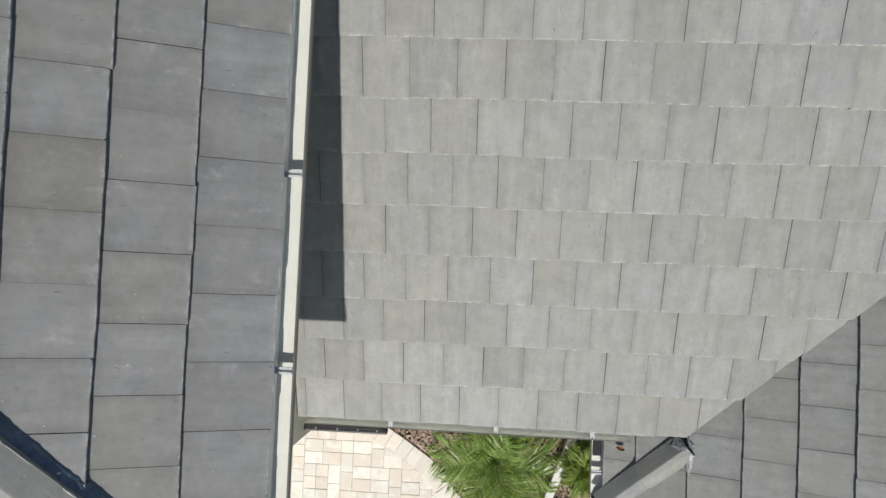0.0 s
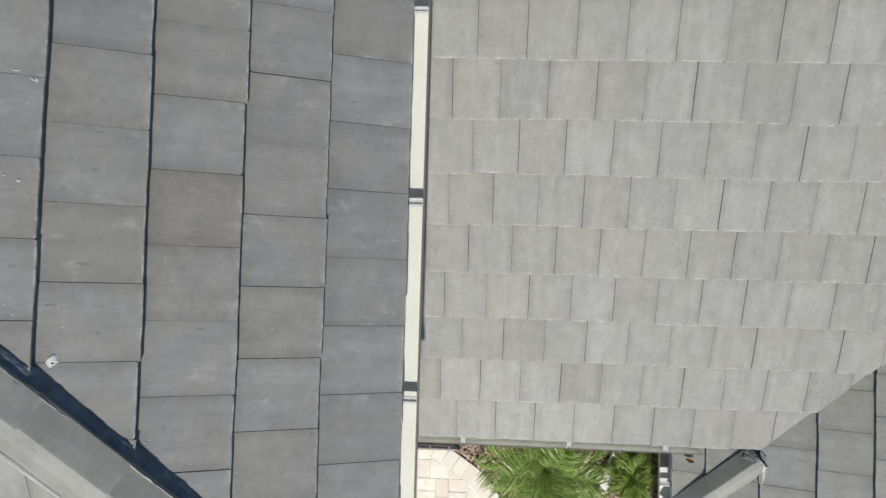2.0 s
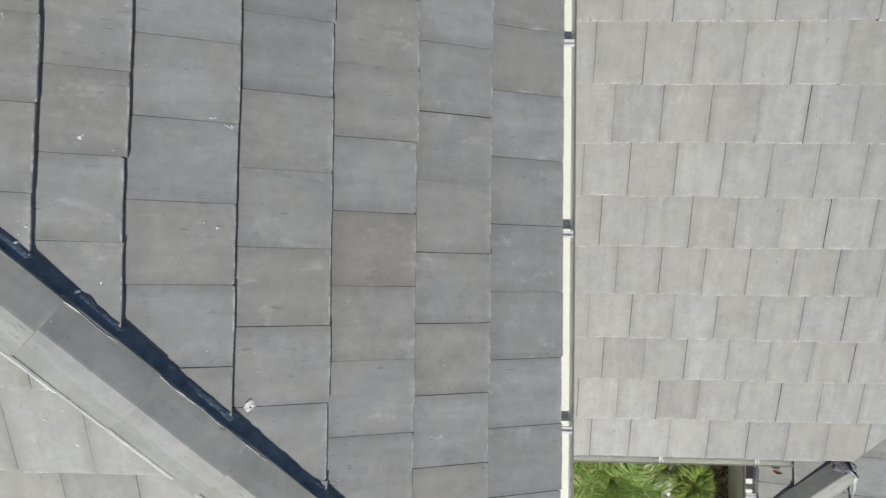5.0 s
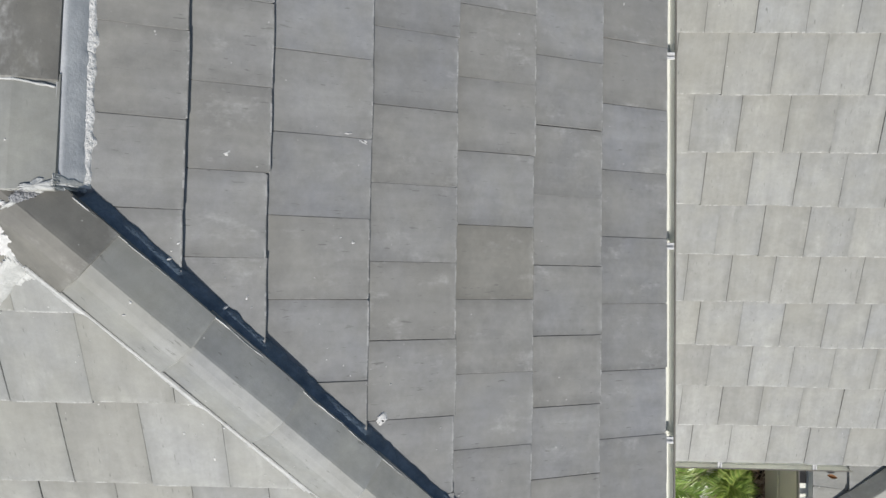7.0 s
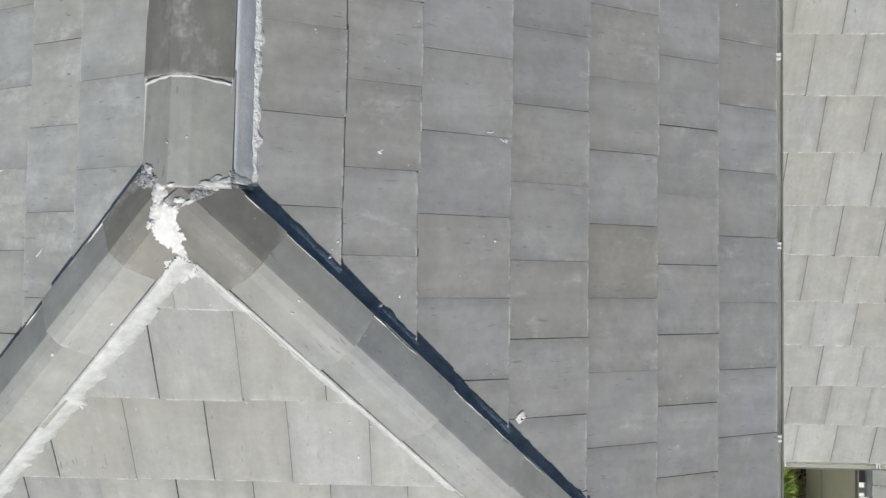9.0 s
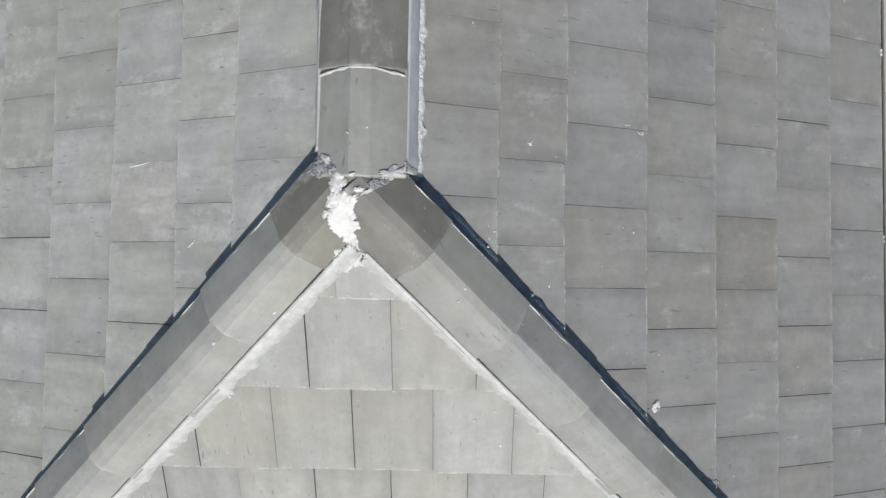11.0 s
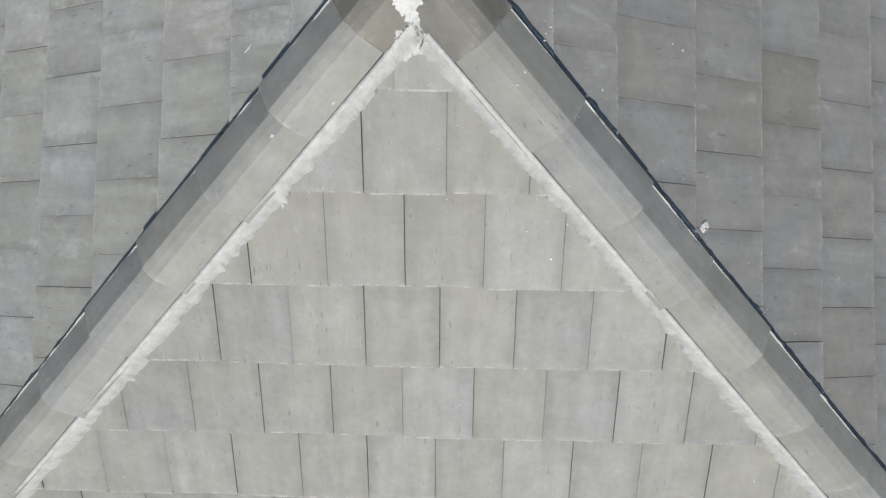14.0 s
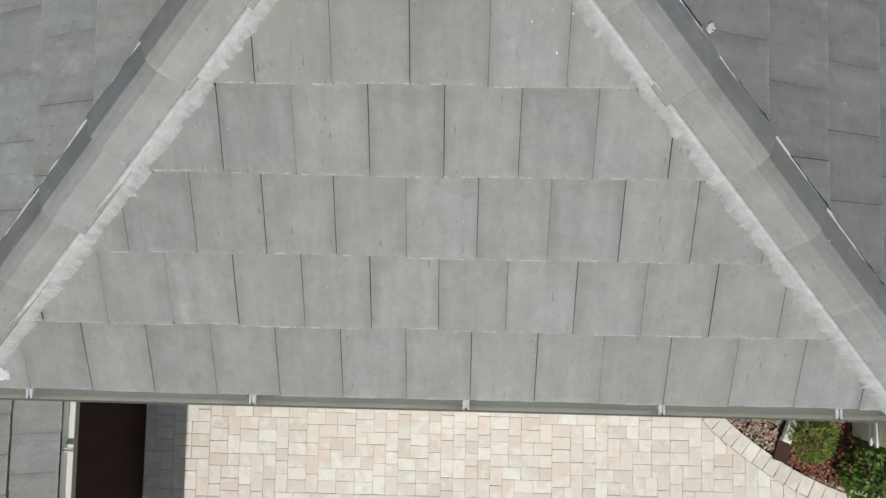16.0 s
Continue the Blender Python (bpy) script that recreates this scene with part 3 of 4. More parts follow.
for patch in (
    (-3.122, 0.652, 0.032, 0.034, 3.7, 0.007, 0.5, 6, 70, 0.6),
    (-3.075, 0.635, 0.018, 0.020, 4.9, 0.007, 0.5, 5, 50, 0.6),
    (-2.925, 0.600, 0.030, 0.014, 6.4, 0.008, 0.5, 6, 60, 0.6),
):
    part("cement_lump", splat(bmesh.new(), *patch), GREY_SEAL, ridge, "broken grey cement at the apex")
for patch in (
    (-2.885, 0.630, 0.042, 0.020, 9.4, 0.007, 0.3, 6, 70, 0.6),
    (-2.835, 0.645, 0.022, 0.022, 9.9, 0.007, 0.3, 5, 50, 0.6),
    (-3.09, 0.668, 0.024, 0.012, 5.9, 0.006, -0.6, 5, 50, 0.6),
    (-2.955, 0.572, 0.024, 0.007, 7.9, 0.006, 0.6, 5, 50, 0.6),
    (-3.018, 0.385, 0.036, 0.045, 1.4, 0.007, 0.0, 6, 80, 0.4),
    (-3.055, 0.362, 0.030, 0.040, 3.4, 0.006, -0.7, 6, 80, 0.4),
    (-2.995, 0.372, 0.020, 0.022, 2.4, 0.006, 0.5, 5, 60, 0.6),
):
    part("mortar_patch", splat(bmesh.new(), *patch), MORTAR, ridge, "pale mortar at the apex")

# paint spots on the tiles
rnd = random.Random(5)


bm = bmesh.new()
splat(bm, -1.912, -0.172, 0.024, 0.026, 4.4, 0.006, 0.3, 3, 20, 0.5)
for sx, sy in ((-2.434, 0.786), (-1.984, 0.876), (-2.065, 0.512), (-2.022, 0.493), (-2.36, 0.288), (-2.559, 0.472), (-2.581, 0.42), (-2.657, 0.278), (-2.68, 0.237), (-3.291, 0.187),
               (-3.503, 0.081), (-3.516, -0.136), (-3.632, 0.421), (-2.422, 0.256), (-1.883, -0.044), (-1.602, -0.492), (-2.465, -0.186), (-4.473, -1.449), (-2.614, -0.211), (-1.369, -0.971),
               (-1.394, -0.783), (-2.516, -0.312), (-2.96, 0.76), (-3.02, 0.745)):
    splat(bm, sx, sy, rnd.uniform(0.005, 0.011), rnd.uniform(0.004, 0.008), sx, 0.0025, rnd.uniform(0, 3), 2, 14, 0.7)
for sx, sy, long, turn in ((-2.434, 0.79, 0.016, 0.5), (-1.995, 0.872, 0.022, -0.5), (-3.632, 0.421, 0.028, 0.8), (-4.537, -1.459, 0.02, -0.6), (-2.046, 0.90, 0.018, 0.1), (-3.9, 0.72, 0.06, 0.15)):
    splat(bm, sx, sy, long, 0.0035, sy, 0.002, turn, 2, 18, 0.8)
for _ in range(120):
    d = rnd.uniform(0.2, 3.0)
    way, n = ((HIP_A, N_A), (HIP_B, N_B))[rnd.random() < 0.5]
    q = AP + way * d + n * rnd.choice((-1, 1)) * rnd.uniform(0.17, 0.36)
    splat(bm, q.x, q.y, rnd.uniform(0.0015, 0.005), rnd.uniform(0.0015, 0.004), d, 0.002, rnd.uniform(0, 3), 2, 8, 0.5)
for sx, sy, rx, ry in ((-0.86, -1.665, 0.05, 0.016), (-5.02, -1.64, 0.05, 0.04)):
    splat(bm, sx, sy, rx, ry, sx * 3, 0.006, -0.1, 4, 50, 0.25)
spots = new("paint_spots", mesh_of(bm, "paint_spots", WHITE_SEAL))
tagged(spots, "dried white paint drips scattered over the roof tiles", "paint drips", kind="stuff")


# ---- gutters ----
def gutter(parent, a, b, out, label, width=0.115, clips=(), depth=0.066):
    """A box gutter from a to b (its back top edge); out: level direction away from the roof. Bronze outside, pale inside."""
    a, b, out = Vector(a), Vector(b), Vector(out)
    t = 0.004
    w, d = width, depth
    bm = bmesh.new()
    outer = [(0, 0.02), (0, -d), (w * 0.86, -d), (w * 0.985, -d * 0.55), (w, -0.012), (w, 0.0), (w - 0.009, 0.0), (w - 0.009, -0.003), (w - 0.004, -0.006),
             (w - 0.006, -d * 0.54), (w * 0.85, -d + t), (t, -d + t), (t, 0.02)]
    extrude_profile(bm, outer, a, b, out)
    body = part("gutter", bm, RIM, parent, label)
    bm = bmesh.new()
    inner = [(t + 0.001, 0.018), (t + 0.001, -d + t + 0.001), (w * 0.85 - 0.001, -d + t + 0.001), (w - 0.008, -d * 0.54), (w - 0.0055, -0.010),
             (w - 0.0075, -0.010), (w - 0.0105, -d * 0.53), (w * 0.84, -d + 2 * t), (2 * t, -d + 2 * t), (2 * t, 0.018)]
    extrude_profile(bm, inner, a, b, out)
    part("lining", bm, GUTTER, body, "pale enamelled inside")
    way = (b - a).normalized()
    bm = bmesh.new()
    extrude_profile(bm, [(w - 0.009, 0.0005), (w - 0.001, 0.0005), (w - 0.001, 0.003), (w - 0.009, 0.003)], a, b, out)
    part("rim", bm, RIM, body, "rolled outer rim")
    for at in clips:
        bm = bmesh.new()
        p = a + way * at
        for off in (-0.011, 0.011):
            q = p + way * off
            extrude_profile(bm, [(0.006, -0.010), (w - 0.012, -0.010), (w - 0.012, 0.006), (0.006, 0.006)], q - way * 0.005, q + way * 0.005, out)
        extrude_profile(bm, [(0.006, -0.010), (w - 0.002, -0.010), (w - 0.002, -0.006), (0.006, -0.006)], p - way * 0.012, p + way * 0.012, out)
        part("hanger", bm, METAL, body, "bright folded metal clip")
    bm = bmesh.new()
    extrude_profile(bm, [(-0.025, -0.02), (-0.025, -0.17), (-0.002, -0.17), (-0.002, -0.02)], a, b, out)
    part("fascia", bm, BROWN, body, "brown fascia board")
    return body


GZ = 4.745
gutter(house, (-0.694, -1.72, GZ), (-0.694, BACK, GZ), (1, 0, 0), "bronze box gutter with pale inside", 0.106, [0.02 + 0.927 * k + 0.375 for k in range(0, 7)][0:7])
gutter(house, (-5.42, -1.70, GZ), (-0.588, -1.70, GZ), (0, -1, 0), "bronze box gutter with pale inside", 0.086, [0.47, 1.568, 2.60, 3.532, 4.363], 0.115)
bm = bmesh.new()
slab(bm, [(-5.3, -1.69, 4.56), (-0.72, -1.69, 4.56), (-0.72, -1.24, 4.56), (-5.3, -1.24, 4.56)], 0.015)
slab(bm, [(-1.13, -1.24, 4.56), (-0.72, -1.24, 4.56), (-0.72, BACK, 4.56), (-1.13, BACK, 4.56)], 0.015)
slab(bm, [(-5.3, -1.24, 4.56), (-4.94, -1.24, 4.56), (-4.94, BACK, 4.56), (-5.3, BACK, 4.56)], 0.015)
part("soffit", bm, STUCCO, house, "beige boarded soffit")

# ---- the lower roof beside it ----
wing = thing("garage_wing", (0.6, 0.5, 0), "low beige wing with a sunlit grey flat-tile roof", "house wing")


PW = 0.478


def z_low(y):
    return 3.345 + PW * (y - 0.236)


LOW_EDGE = -1.034
bm = bmesh.new()
box(bm, (-1.09, -0.55, 0), (1.86, 2.4, 2.45), 0.01)
part("wall", bm, STUCCO, wing, "beige stucco wall")
TOPY = 2.85
bm = slab(bmesh.new(), [(-1.11, LOW_EDGE + 0.02, z_low(LOW_EDGE) - 0.085), (1.83, LOW_EDGE + 0.02, z_low(LOW_EDGE) - 0.085), (1.85 + TOPY + 1.05, TOPY, z_low(TOPY) - 0.085), (-1.11, TOPY, z_low(TOPY) - 0.085)], 0.03)
slope_d = part("roof_slope", bm, DECK, wing, "grey concrete tile slope, brightly sunlit")
rows = [(-1.034, 0.406), (-0.72, 0.572), (-0.407, 0.437), (-0.103, 0.308), (0.213, 0.468), (0.527, 0.332), (0.841, 0.482), (1.158, 0.352), (1.48, 0.499), (1.805, 0.345), (2.13, 0.495), (2.458, 0.345)]
V0 = Vector((1.806, -1.017, 0))
VALLEY = Vector((1, -1, 0)).normalized()
lay_tiles(slope_d, (0, 1, 0), (1, 0, 0), z_low(0), PW, rows, 0.2893, -1.30, 5.8, [(V0, -VALLEY), ((-1.11, 0, 0), (1, 0, 0))], 17, None,
          [(0.551 - 0.2893 * k, -0.89, TILE_FRESH, "paler grey tile") for k in range(6)] + [(0.717 - 0.2893 * k, -0.575, TILE_FRESH, "paler grey tile") for k in (2, 3, 4)] +
          [(-0.72, -0.59, TILE_OLD, "darker grey tile"), (0.0, -0.25, TILE_OLD, "darker grey tile"), (0.43, -0.57, TILE_OLD, "darker grey tile"), (1.67, -0.84, TILE_OLD, "darker grey tile")])
gutter(wing, (-1.09, -1.02, 2.62), (1.415, -1.02, 2.62), (0, -1, 0), "bronze box gutter with pale inside", 0.096, [0.676, 1.488, 2.216], 0.10)

# black slotted tray at the end of the lower gutter
tray = thing("gutter_tray", (-0.77, -1.142, 2.55), "black metal tray fixed along the lower gutter, four pale screws", "gutter tray")
bm = bmesh.new()
box(bm, (-1.10, -1.172, 2.55), (-0.44, -1.118, 2.612), 0.016)
part("body", bm, BLACK, tray)
bm = bmesh.new()
box(bm, (-1.08, -1.132, 2.613), (-0.48, -1.119, 2.623), 0.003)
part("lip", bm, BLACK, tray)
for sx in (-1.00, -0.83, -0.67, -0.52):
    bm = bmesh.new()
    bmesh.ops.create_cone(bm, cap_ends=True, segments=10, radius1=0.006, radius2=0.004, depth=0.006, matrix=Matrix.Translation((sx, -1.144, 2.615)))
    part("screw", bm, METAL, tray, "pale screw head")

# ---- the entry wing with its slope towards the courtyard ----
entry = thing("entry_wing", (3.2, -1.4, 0), "beige stucco wing with a grey tile roof above the bed", "house wing")


def z_wing(x):
    return 2.60 + P * (x - 1.82)


bm = bmesh.new()
box(bm, (1.87, -2.78, 0), (5.6, 2.3, 2.32), 0.01)
part("wall", bm, STUCCO, entry, "beige stucco wall")
bm = bmesh.new()
box(bm, (1.845, -2.29, 0.32), (1.868, -0.57, 0.37), 0.004)
part("band", bm, STUCCO, entry, "thin moulding")
bm = bmesh.new()
box(bm, (1.67, -2.77, 0), (1.868, -2.30, 2.14), 0.006)
part("pier", bm, STUCCO, entry, "beige stucco pier")
for low in (0.36, 0.47):
    bm = bmesh.new()
    box(bm, (1.645, -2.795, low), (1.669, -2.28, low + 0.035), 0.004)
    part("band", bm, WHITE, entry, "thin white moulding")
W_E = 1.265
bm = slab(bmesh.new(), [(W_E + 0.02, -3.0, z_wing(W_E) - 0.085), (5.6, -3.0, z_wing(5.6) - 0.085), (5.6, 2.6, z_wing(5.6) - 0.085), (W_E + 0.02, -0.7, z_wing(W_E) - 0.085)], 0.03)
slope_e = part("roof_slope", bm, DECK, entry, "grey concrete tile slope")
cols = [(W_E, 1.02), (1.495, 1.316), (1.837, 1.017), (2.174, 1.143), (2.493, 1.011), (2.802, 1.16), (3.12, 1.01), (3.44, 1.16), (3.76, 1.01), (4.08, 1.16), (4.4, 1.01)]
lay_tiles(slope_e, (1, 0, 0), (0, -1, 0), z_wing(0), P, cols[2:], 0.299, -2.6, 3.2, [(V0 - VALLEY * 0.03, VALLEY), ((0, -2.99, 0), (0, 1, 0))], 19)
lay_tiles(slope_e, (1, 0, 0), (0, -1, 0), z_wing(0), P, cols[:2], 0.299, 0.7, 3.2, [((0, -0.98, 0), (0, -1, 0)), ((0, -2.99, 0), (0, 1, 0))], 20)
gutter(entry, (1.288, -3.0, 2.262), (1.288, -1.06, 2.262), (-1, 0, 0), "pale box gutter", 0.115, [1.55, 0.75])
bm = slab(bmesh.new(), [(1.28, -3.0, 2.15), (1.89, -3.0, 2.15), (1.89, -0.56, 2.15), (1.28, -0.56, 2.15)], 0.015)
part("soffit", bm, STUCCO, entry)
bm = bmesh.new()
box(bm, (1.195, -1.33, 2.200), (1.262, -1.21, 2.216), 0.004)
part("outlet", bm, BLACK, entry, "black downspout outlet in the gutter")
# short hip that starts at the inner corner
start = Vector((1.825, -1.165, z_wing(1.82)))
foot = start + HIP_B * 0.80 - Vector((0, 0, 0.80 * SLOPE_HIP))
bm = extrude_profile(bmesh.new(), [(-0.10, -0.09), (0.10, -0.09), (0.05, 0.012), (-0.05, 0.012)], foot, start, N_B)
hip = part("hip", bm, DECK, entry, "short capped hip")
lay_caps(hip, "hip_cap", foot, (-HIP_B.x, -HIP_B.y, SLOPE_HIP), [0.0, 0.40, 0.79], 0.058, 51, (), 0.125, 0.088, 0.0)
bm = bmesh.new()
settle()
splat(bm, 1.80, -1.11, 0.075, 0.06, 7.7, 0.012, 0.4, 7, 70, 0.5)
part("cement_lump", bm, GREY_SEAL, hip, "smeared grey cement")
bm = bmesh.new()
splat(bm, 1.855, -1.22, 0.014, 0.11, 3.2, 0.008, -0.05, 6, 60, 0.6)
part("mortar_patch", bm, MORTAR, hip, "pale mortar")

# fallen leaf
leaf = thing("fallen_leaf", (1.385, -1.215, z_wing(1.385)), "curled reddish brown dry leaf lying on the tiles", "leaf")
bm = bmesh.new()
for k in range(6):
    t = k / 5
    wd = 0.018 * math.sin(math.pi * (0.08 + 0.88 * t))
    for sgn in (-1, 0, 1):
        bm.verts.new((1.355 + 0.06 * t, -1.215 + sgn * wd - 0.01 * t, z_wing(1.355 + 0.06 * t) + 0.004 + abs(sgn) * 0.012))
bm.verts.ensure_lookup_table()
for k in range(5):
    for c in (0, 1):
        bm.faces.new([bm.verts[i] for i in (3 * k + c, 3 * k + c + 1, 3 * k + c + 4, 3 * k + c + 3)])
bmesh.ops.solidify(bm, geom=bm.faces[:], thickness=0.001)
part("blade", bm, DRY, leaf)

# ---- the low wing across the courtyard ----
far = thing("side_wing", (-7.4, -3.5, 0), "low wing with a dark brown wall and grey tile roof", "house wing")
bm = bmesh.new()
box(bm, (-9.5, -6.5, 0), (-6.527, -1.3, 2.5), 0.01)
part("wall", bm, BROWN, far, "dark brown boarded wall")


def z_far(x):
    return 2.81 - P * (x + 5.94)


bm = slab(bmesh.new(), [(-5.96, -6.5, z_far(-5.96) - 0.085), (-5.96, -1.85, z_far(-5.96) - 0.085), (-8.6, -1.85, z_far(-8.6) - 0.085), (-8.6, -6.5, z_far(-8.6) - 0.085)], 0.03)
slope_f = part("roof_slope", bm, DECK, far, "grey concrete tile slope")
lay_tiles(slope_f, (-1, 0, 0), (0, 1, 0), z_far(0), P, [(5.915, -2.36), (6.215, -2.5), (6.53, -2.36), (6.85, -2.5), (7.17, -2.36), (7.49, -2.5), (7.81, -2.36)], 0.299, -5.0, -1.85, [], 23)
gutter(far, (-5.94, -6.5, 2.73), (-5.94, -1.86, 2.73), (1, 0, 0), "pale box gutter", 0.10, [3.99, 3.05, 2.1])

# ---- courtyard ----
bm = bmesh.new()
bmesh.ops.create_grid(bm, x_segments=8, y_segments=8, size=400, matrix=Matrix.Translation((0, 0, -0.065)))
ground = new("ground", mesh_of(bm, "ground", LAWN))
tagged(ground, "rough green lawn and soil", "ground", kind="structure")


def border_y(x):
    """The curved outer edge of the paving: bed on the far side of it."""
    pts = ((-3.0, -0.4), (-1.4, -1.33), (-0.72, -1.74), (-0.485, -1.89), (-0.2, -2.10), (0.02, -2.38), (0.255, -2.63), (0.53, -2.855), (0.87, -3.085), (1.19, -3.26), (1.63, -3.43), (2.1, -3.53), (4.0, -3.65))
    for k in range(len(pts) - 1):
        (x0, y0), (x1, y1) = pts[k], pts[k + 1]
        if x0 <= x <= x1:
            xa, ya = pts[max(0, k - 1)]
            xb, yb = pts[min(len(pts) - 1, k + 2)]
            m0, m1, h = (y1 - ya) / (x1 - xa), (yb - y0) / (xb - x0), x1 - x0
            t = (x - x0) / h
            return (2 * t**3 - 3 * t**2 + 1) * y0 + (t**3 - 2 * t**2 + t) * h * m0 + (3 * t**2 - 2 * t**3) * y1 + (t**3 - t**2) * h * m1
    return -0.4 if x < -3 else -3.5


pavement = new("pavement", None)
pavement.empty_display_size = 0.2
tagged(pavement, "pale tumbled concrete pavers in beige, pink and grey", "pavement", kind="structure")
bm = slab(bmesh.new(), [(-6.55, -6.5, -0.016), (4.5, -6.5, -0.016), (4.5, -3.55, -0.016), (1.9, -3.42, -0.016), (1.0, -3.18, -0.016), (0.25, -2.68, -0.016), (-0.05, -2.36, -0.016), (-0.35, -2.06, -0.016), (-0.9, -1.66, -0.016), (-1.5, -1.26, -0.016), (-6.55, -1.26, -0.016)], 0.04)
part("bedding", bm, SAND, pavement, "sand between the pavers")

bed = new("planting_bed", None)
bed.empty_display_size = 0.2
tagged(bed, "planting bed of bark mulch along the paving", "planting bed", kind="structure")
bm = slab(bmesh.new(), [(-1.5, -1.26, -0.03), (-0.9, -1.66, -0.03), (-0.35, -2.06, -0.03), (-0.05, -2.36, -0.03), (0.25, -2.68, -0.03), (1.0, -3.18, -0.03), (1.9, -3.42, -0.03), (4.5, -3.55, -0.03), (4.5, -2.7, -0.03), (1.95, -2.7, -0.03), (1.95, -0.5, -0.03), (-1.5, -0.5, -0.03)], 0.03)
part("soil", bm, SOIL, bed)


def chips(name, material, label, spots, size, seed):
    rnd = np.random.default_rng(seed)
    verts, faces = [], []
    cube = np.array([(x, y, z) for z in (-1, 1) for y in (-1, 1) for x in (-1, 1)], float)
    quads = ((0, 2, 3, 1), (4, 5, 7, 6), (0, 1, 5, 4), (2, 6, 7, 3), (0, 4, 6, 2), (1, 3, 7, 5))
    for n, (x, y) in enumerate(spots):
        half = np.array((rnd.uniform(0.5, 1.3), rnd.uniform(0.25, 0.6), rnd.uniform(0.08, 0.2))) * size
        body = cube * half * (1 + rnd.uniform(-0.28, 0.28, (8, 3)))
        e = Euler((rnd.normal(0, 0.35), rnd.normal(0, 0.35), rnd.uniform(0, 6.3))).to_matrix()
        body = body @ np.array(e).T + (x, y, -0.025 + rnd.uniform(0.0, 0.03))
        verts.extend(map(tuple, body))
        faces.extend(tuple(8 * n + k for k in q) for q in quads)
    me = bpy.data.meshes.new(name)
    me.from_pydata(verts, [], faces)
    me.materials.append(material)
    ob = attach(new(name, me), bed)
    return tagged(ob, label, kind="stuff")


rnd = random.Random(9)
tan, red = [], []
while len(tan) < 9500:
    x, y = rnd.uniform(-1.3, 1.88), rnd.uniform(-3.35, -1.2)
    if y > border_y(x) + 0.02:
        (red if x > 0.95 and y < -2.62 + 0.12 * noise.noise((x * 3, y * 3, 0)) else tan).append((x, y))
while len(red) < 2600:
    x, y = rnd.uniform(0.95, 2.6), rnd.uniform(-3.4, -2.6)
    if y > border_y(x) + 0.02:
        red.append((x, y))
chips("bark_mulch", MULCH, "tan and brown pine bark chips", tan, 0.019, 3)
chips("red_mulch", RED_MULCH, "red-brown wood mulch", red, 0.018, 4)

# white downspout pipe and brown edging board that lie in the bed
pipe = thing("downspout_pipe", (1.1, -2.25, 0), "white square downspout lying across the mulch", "pipe")
m = Matrix.Translation((1.075, -2.30, 0.075)) @ pose(0, 0, 0, 0, 0, -20.3)
bm = bmesh.new()
box(bm, (-0.045, -0.575, -0.035), (0.045, 0.72, 0.035), 0.008)
part("tube", bm, WHITE, pipe, "", m)
bm = bmesh.new()
box(bm, (-0.051, -0.58, -0.041), (0.051, -0.535, 0.041), 0.006)
part("collar", bm, WHITE, pipe, "", m)
board = thing("edging_board", (0.9, -2.9, 0), "dark brown edging board standing in the mulch", "edging")
m = Matrix.Translation((0.905, -2.85, 0.02)) @ pose(0, 0, 0, 0, 0, -17)
bm = bmesh.new()
box(bm, (-0.085, -0.235, -0.07), (0.085, 0.34, 0.012), 0.008)
part("board", bm, BOARD, board, "", m)


# ---- plants ----
def frond_bm(rnd, length=0.95, leaflets=40, droop=0.5, spread=0.30):
    """A feathery palm frond along +x: an arching stalk with narrow folded leaflets on both sides."""
    bm = bmesh.new()

    def stem(t):
        return Vector((length * t * (1 - 0.18 * droop * t), 0, length * (0.42 * t - 0.62 * droop * t * t)))

    prev = None
    for k in range(9):
        t = k / 8
        p, r = stem(t), 0.011 * (1 - 0.8 * t)
        ring = [bm.verts.new(p + Vector((0, r * math.cos(a), r * math.sin(a)))) for a in (0.5, 2.6, 4.7)]
        if prev:
            for i in range(3):
                bm.faces.new((prev[i], prev[(i + 1) % 3], ring[(i + 1) % 3], ring[i]))
        prev = ring
    for k in range(leaflets):
        t = 0.14 + 0.86 * k / leaflets
        for sgn in (-1, 1):
            p = stem(min(1, t + rnd.uniform(-0.01, 0.01)))
            size = spread * (0.45 + 0.75 * math.sin(math.pi * min(1, 0.18 + 0.75 * t))) * rnd.uniform(0.8, 1.15)
            way = Vector((0.6 + 0.6 * t + rnd.gauss(0, 0.14), sgn * 1.0, 0.38 - 0.3 * t + rnd.gauss(0, 0.2))).normalized()
            wide = way.cross(Vector((0, 0, 1))).normalized() * 0.0075 * rnd.uniform(0.75, 1.3)
            mid = p + way * size * 0.5 + Vector((0, 0, 0.012))
            end = p + way * size - Vector((0, 0, size * 0.10))
            fold = Vector((0, 0, 0.004))
            a, b, c, d, e, f = (bm.verts.new(q) for q in (p - wide * 0.4, p + wide * 0.4, mid - wide, mid + fold, mid + wide, end))
            bm.faces.new((a, b, d))
            bm.faces.new((a, d, c))
            bm.faces.new((b, e, d))
            bm.faces.new((c, d, f))
            bm.faces.new((d, e, f))
    return bm


